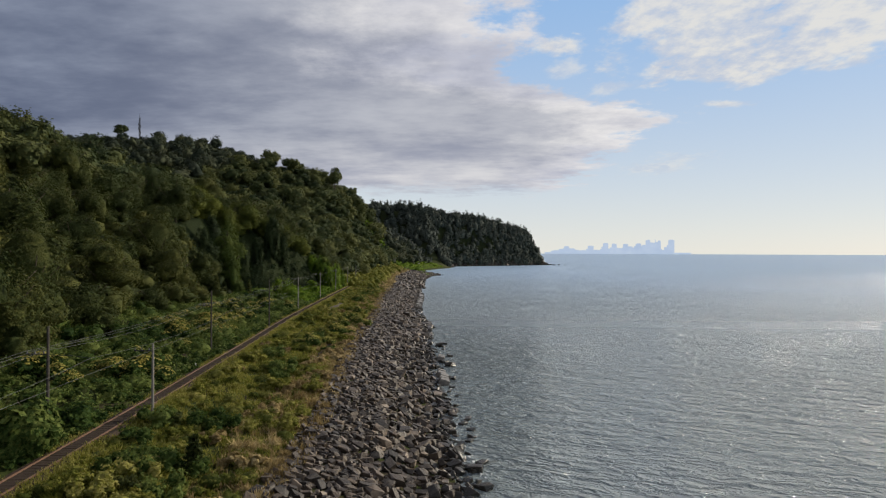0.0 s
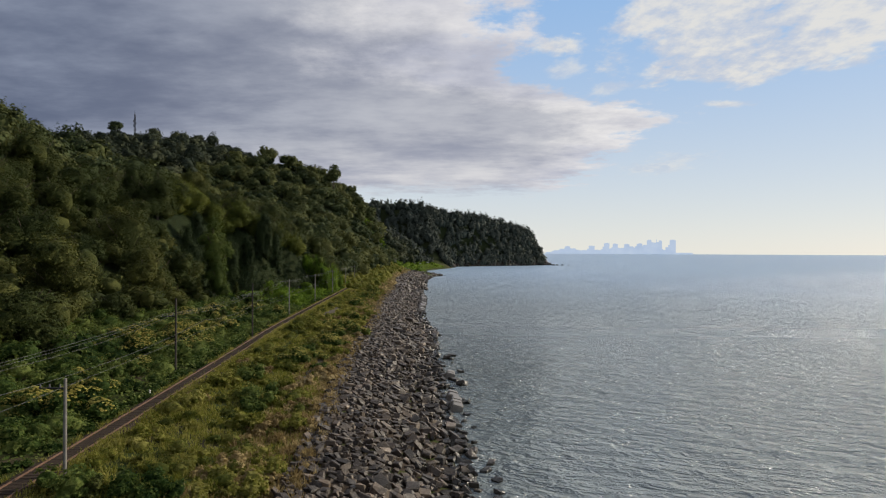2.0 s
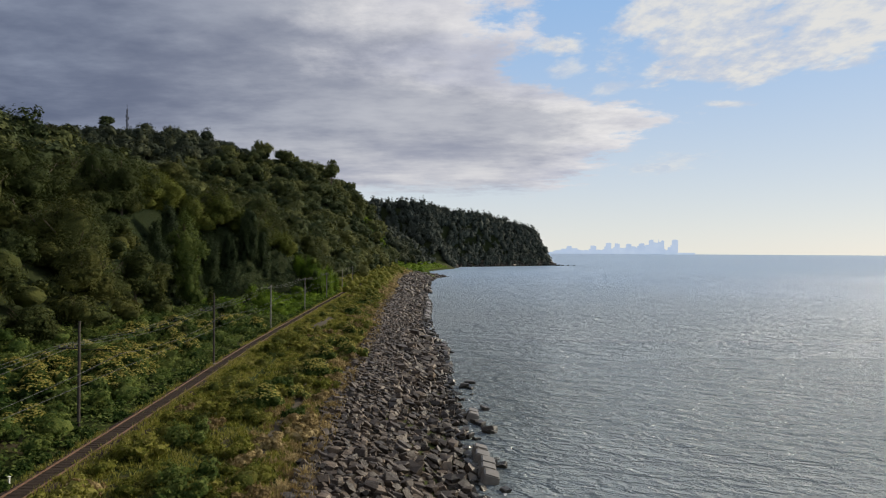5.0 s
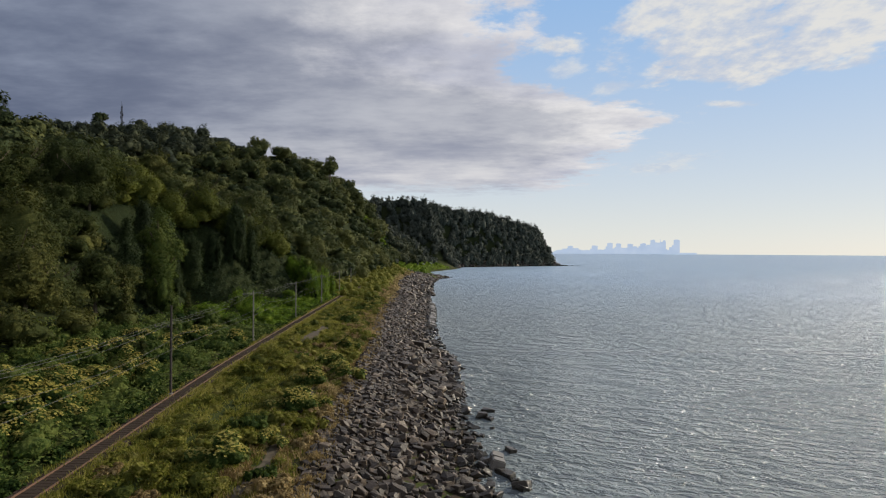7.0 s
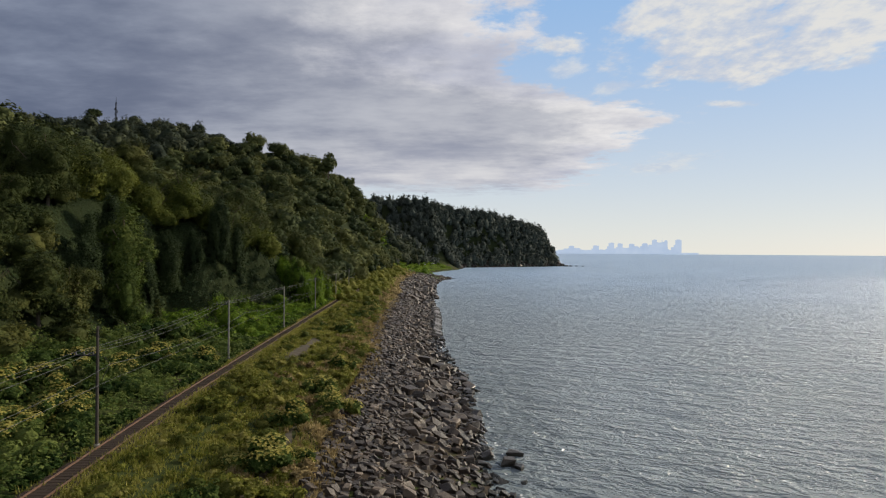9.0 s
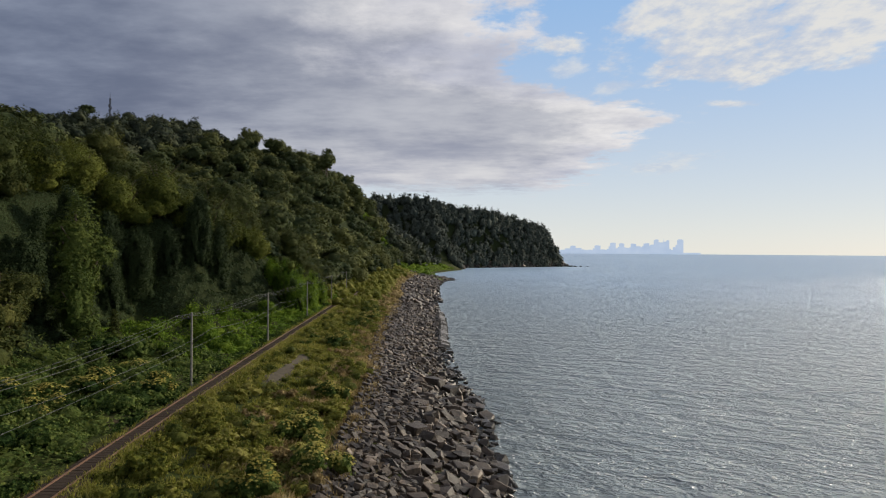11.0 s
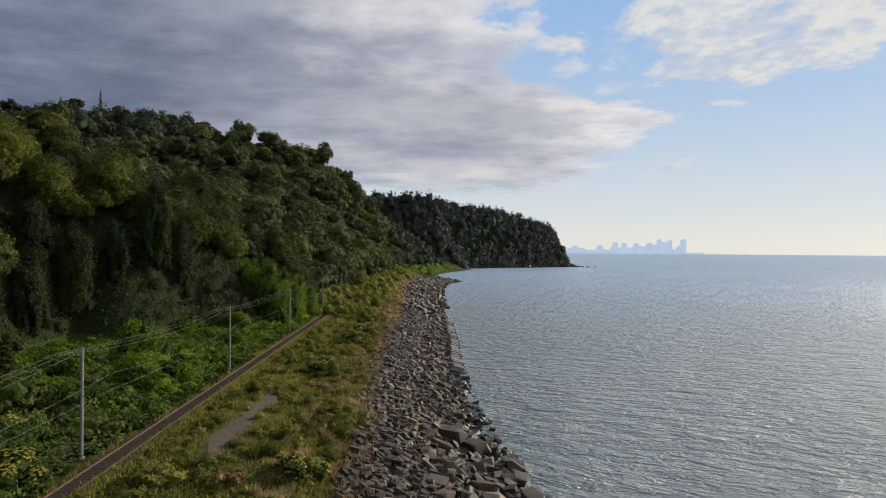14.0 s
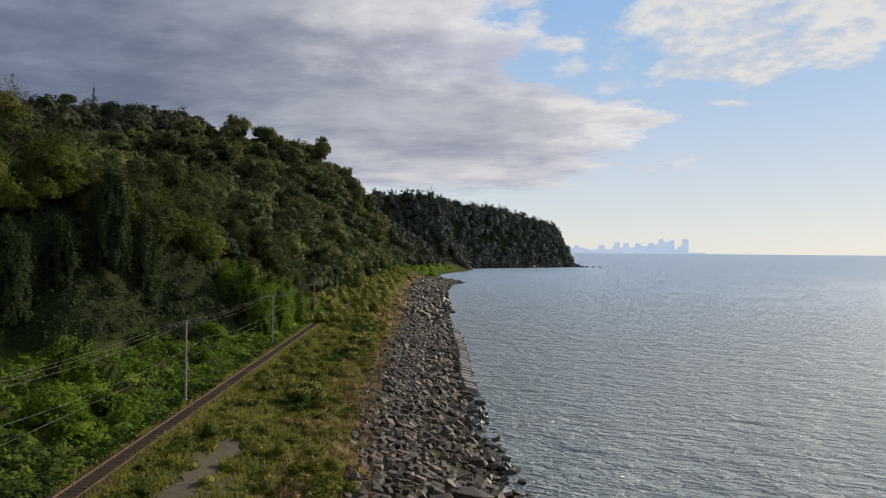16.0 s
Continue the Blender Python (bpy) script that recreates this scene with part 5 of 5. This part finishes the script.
tagged(new("foam", mesh_np("foam", np.array(Vf), np.array(Tf), None, m_foam)), "flecks of white foam among the rocks", "foam", kind="stuff")

# ---- small things by the line and at the far end ----
M_WHITE = plain("white_paint", (0.62, 0.62, 0.60), (0.78, 0.78, 0.76), 4, 0.6)
M_DARK = plain("dark_glass", (0.01, 0.012, 0.014), (0.03, 0.032, 0.035), 2, 0.2)
post = tagged(new("marker_post"), "short white trackside marker post", "post")
px0, py0 = float(track_x(90.5)) - 2.1, 90.5
post.matrix_basis = pose(px0, py0, float(ground_z(px0, py0)))
part("stake", joined("stake", [box(0, 0, 0.15, 0.11, 0.11, 0.8)], M_WHITE), post)
part("cap", joined("cap", [box(0, 0, 0.58, 0.16, 0.16, 0.06)], M_WHITE), post)

portal = tagged(new("tunnel_portal"), "dark concrete tunnel mouth under the wooded slope", "tunnel", kind="structure")
portal.matrix_basis = pose(-57, 640, 7, 0, 0, 6)
part("wall", joined("wall", [box(-4.6, 0, 3, 2.2, 6, 10), box(4.6, 0, 3, 2.2, 6, 10), box(0, 0, 7, 7.0, 6, 2)], M_POLE), portal)
# a dark panel closes the mouth in place of the shade inside
part("opening", joined("opening", [box(0, 2.4, 2.5, 7.0, 0.3, 7)], M_DARK), portal, "black panel standing in for the shade inside the tunnel")


def car(x, y, turn):
    c = tagged(new("car"), "small white car parked by the coast road", "car", "cars on the coast road")
    c.matrix_basis = pose(x, y, float(ground_z(x, y)) + 1.2, 0, 0, turn)
    part("body", joined("body", [box(0, 0, 0.62, 1.75, 4.2, 0.62), box(0, 0.1, 1.1, 1.5, 2.2, 0.5)], M_WHITE), c)
    part("windscreen", joined("windscreen", [box(0, -1.02, 1.1, 1.3, 0.06, 0.36)], M_DARK), c)
    for wx in (-0.85, 0.85):
        for wy in (-1.3, 1.3):
            wheel = part("wheel", tubes_mesh("wheel", [([(wx - 0.1, wy, 0.32), (wx + 0.1, wy, 0.32)], (0.32, 0.32))], M_DARK, 12), c)
            part("rim", tubes_mesh("rim", [([(wx - 0.11, wy, 0.32), (wx + 0.11, wy, 0.32)], (0.2, 0.2))], M_STEEL, 10), wheel)


car(-32.0, 742, 20)
car(-24.0, 768, 25)

rng = np.random.default_rng(210)
for i in range(14):
    y = 194 + i * 4.6 + rng.uniform(-1.2, 1.2)
    u = float(wall_u(y)) + rng.uniform(1, 8)
    draped("ivy_covered_tree", float(track_x(y)) - u, y, rng.uniform(9, 19), rng.uniform(2.6, 4.2), 220 + i, "tree trunk hidden under a hanging curtain of ivy, with shade painted in", M_SHADED_IVY)

# grass and weeds crowding the rails
rng = np.random.default_rng(251)
wy = rng.uniform(34, 300, 9000)
wx = track_x(wy) + rng.choice([1, 1, -1], 9000) * (0.92 + np.abs(rng.normal(size=9000)) * 0.5)
thick = waves(wx, wy, 8, 252) + rng.normal(size=9000) * 0.4 > -0.25
blades("trackside_weeds", wx[thick], wy[thick], 0.6, 0.08, M_GRASS, 253, "weeds growing into the edge of the track")

# trees that stand out from the woods
def marked_tree(x, y, h, s, seed, lab, count=4, mat=None, bottom=0.0):
    t = make_tree(seed, h, s, 900 if mat is M_FAR else 2900, 0.65 if mat is M_FAR else 0.32, lab, bottom, mat, count)
    t.matrix_basis = pose(x, y, float(ground_z(x, y)) - 2.2)


marked_tree(-78, 166, 19, 6.6, 301, "large round-headed tree with sunlit yellow-green crown", 5)
marked_tree(-71.5, 204, 27, 5.0, 302, "tall tree hung with green creepers from top to foot", 6, M_CREEPER)
marked_tree(-34.8, 51, 6.6, 2.6, 360, "bright green leafy shrub beside the line", 4, M_BUSH)
marked_tree(-37.5, 56, 5.6, 2.4, 361, "low leafy shrub beside the line", 3, M_BUSH)
marked_tree(-68, 197, 15, 3.6, 303, "leafy tree hung with green creepers", 4, M_CREEPER)
for i, (x, y, h, s) in enumerate(((-170, 236, 25, 8), (-152, 229, 22, 7), (-182, 264, 25, 8), (-142, 246, 22, 7.5), (-132, 226, 19, 7))):
    marked_tree(x, y, h, s, 310 + i, "large dark tree on the near ridge", 4, M_FAR)


# sunlight on the crowns above the bank is put into a yellower leaf colour
M_SUNLIT = leaf_material("sunlit_leaves", (0.030, 0.044, 0.010), (0.077, 0.093, 0.016), (0.167, 0.176, 0.031), 0.04, 0.25, 0.28, 0.7, 3.2)
for i, (y, u, h, w) in enumerate(((226, 53, 14, 6.5), (237, 49, 13, 6.0), (244, 43, 14, 6.2), (251, 37, 13, 5.8), (257, 31, 13, 5.6), (264, 25, 12, 5.2), (272, 20, 11, 4.8), (247, 56, 14, 6.4), (262, 42, 13, 6.0), (279, 27, 11, 5.0))):
    marked_tree(float(track_x(y)) - u, y, h, w, 340 + i, "tree leaning out over the ivy-clad bank, its sunlit yellow-green painted in", 5, M_SUNLIT)


def fir(x, y, h, seed):
    rng = np.random.default_rng(seed)
    n = 40
    t = np.linspace(0.02, 0.97, n)
    a = np.arange(n) * 2.4
    r = h * 0.24 * (1 - t)
    c = np.stack([np.cos(a) * r * 0.7, np.sin(a) * r * 0.7, t * h], 1)
    root = tagged(new("fir_tree"), "small dark conical fir tree below the slope", "tree", "trees on the hillside")
    part("trunk", tree_trunk(seed, h, h * 0.15), root)
    part("crown", mesh_np("crown", *lobes(c, 0.25 + h * 0.10 * (1 - t), 1, 50, 0.2, rng, 0.7), M_LEAF), root)
    root.matrix_basis = pose(x, y, float(ground_z(x, y)) - 0.3)


fir(-70.5, 186, 9.5, 330)
fir(-66, 178, 7.5, 331)
fir(-64, 201, 7, 332)
fir(-20.6, 51, 3.6, 333)
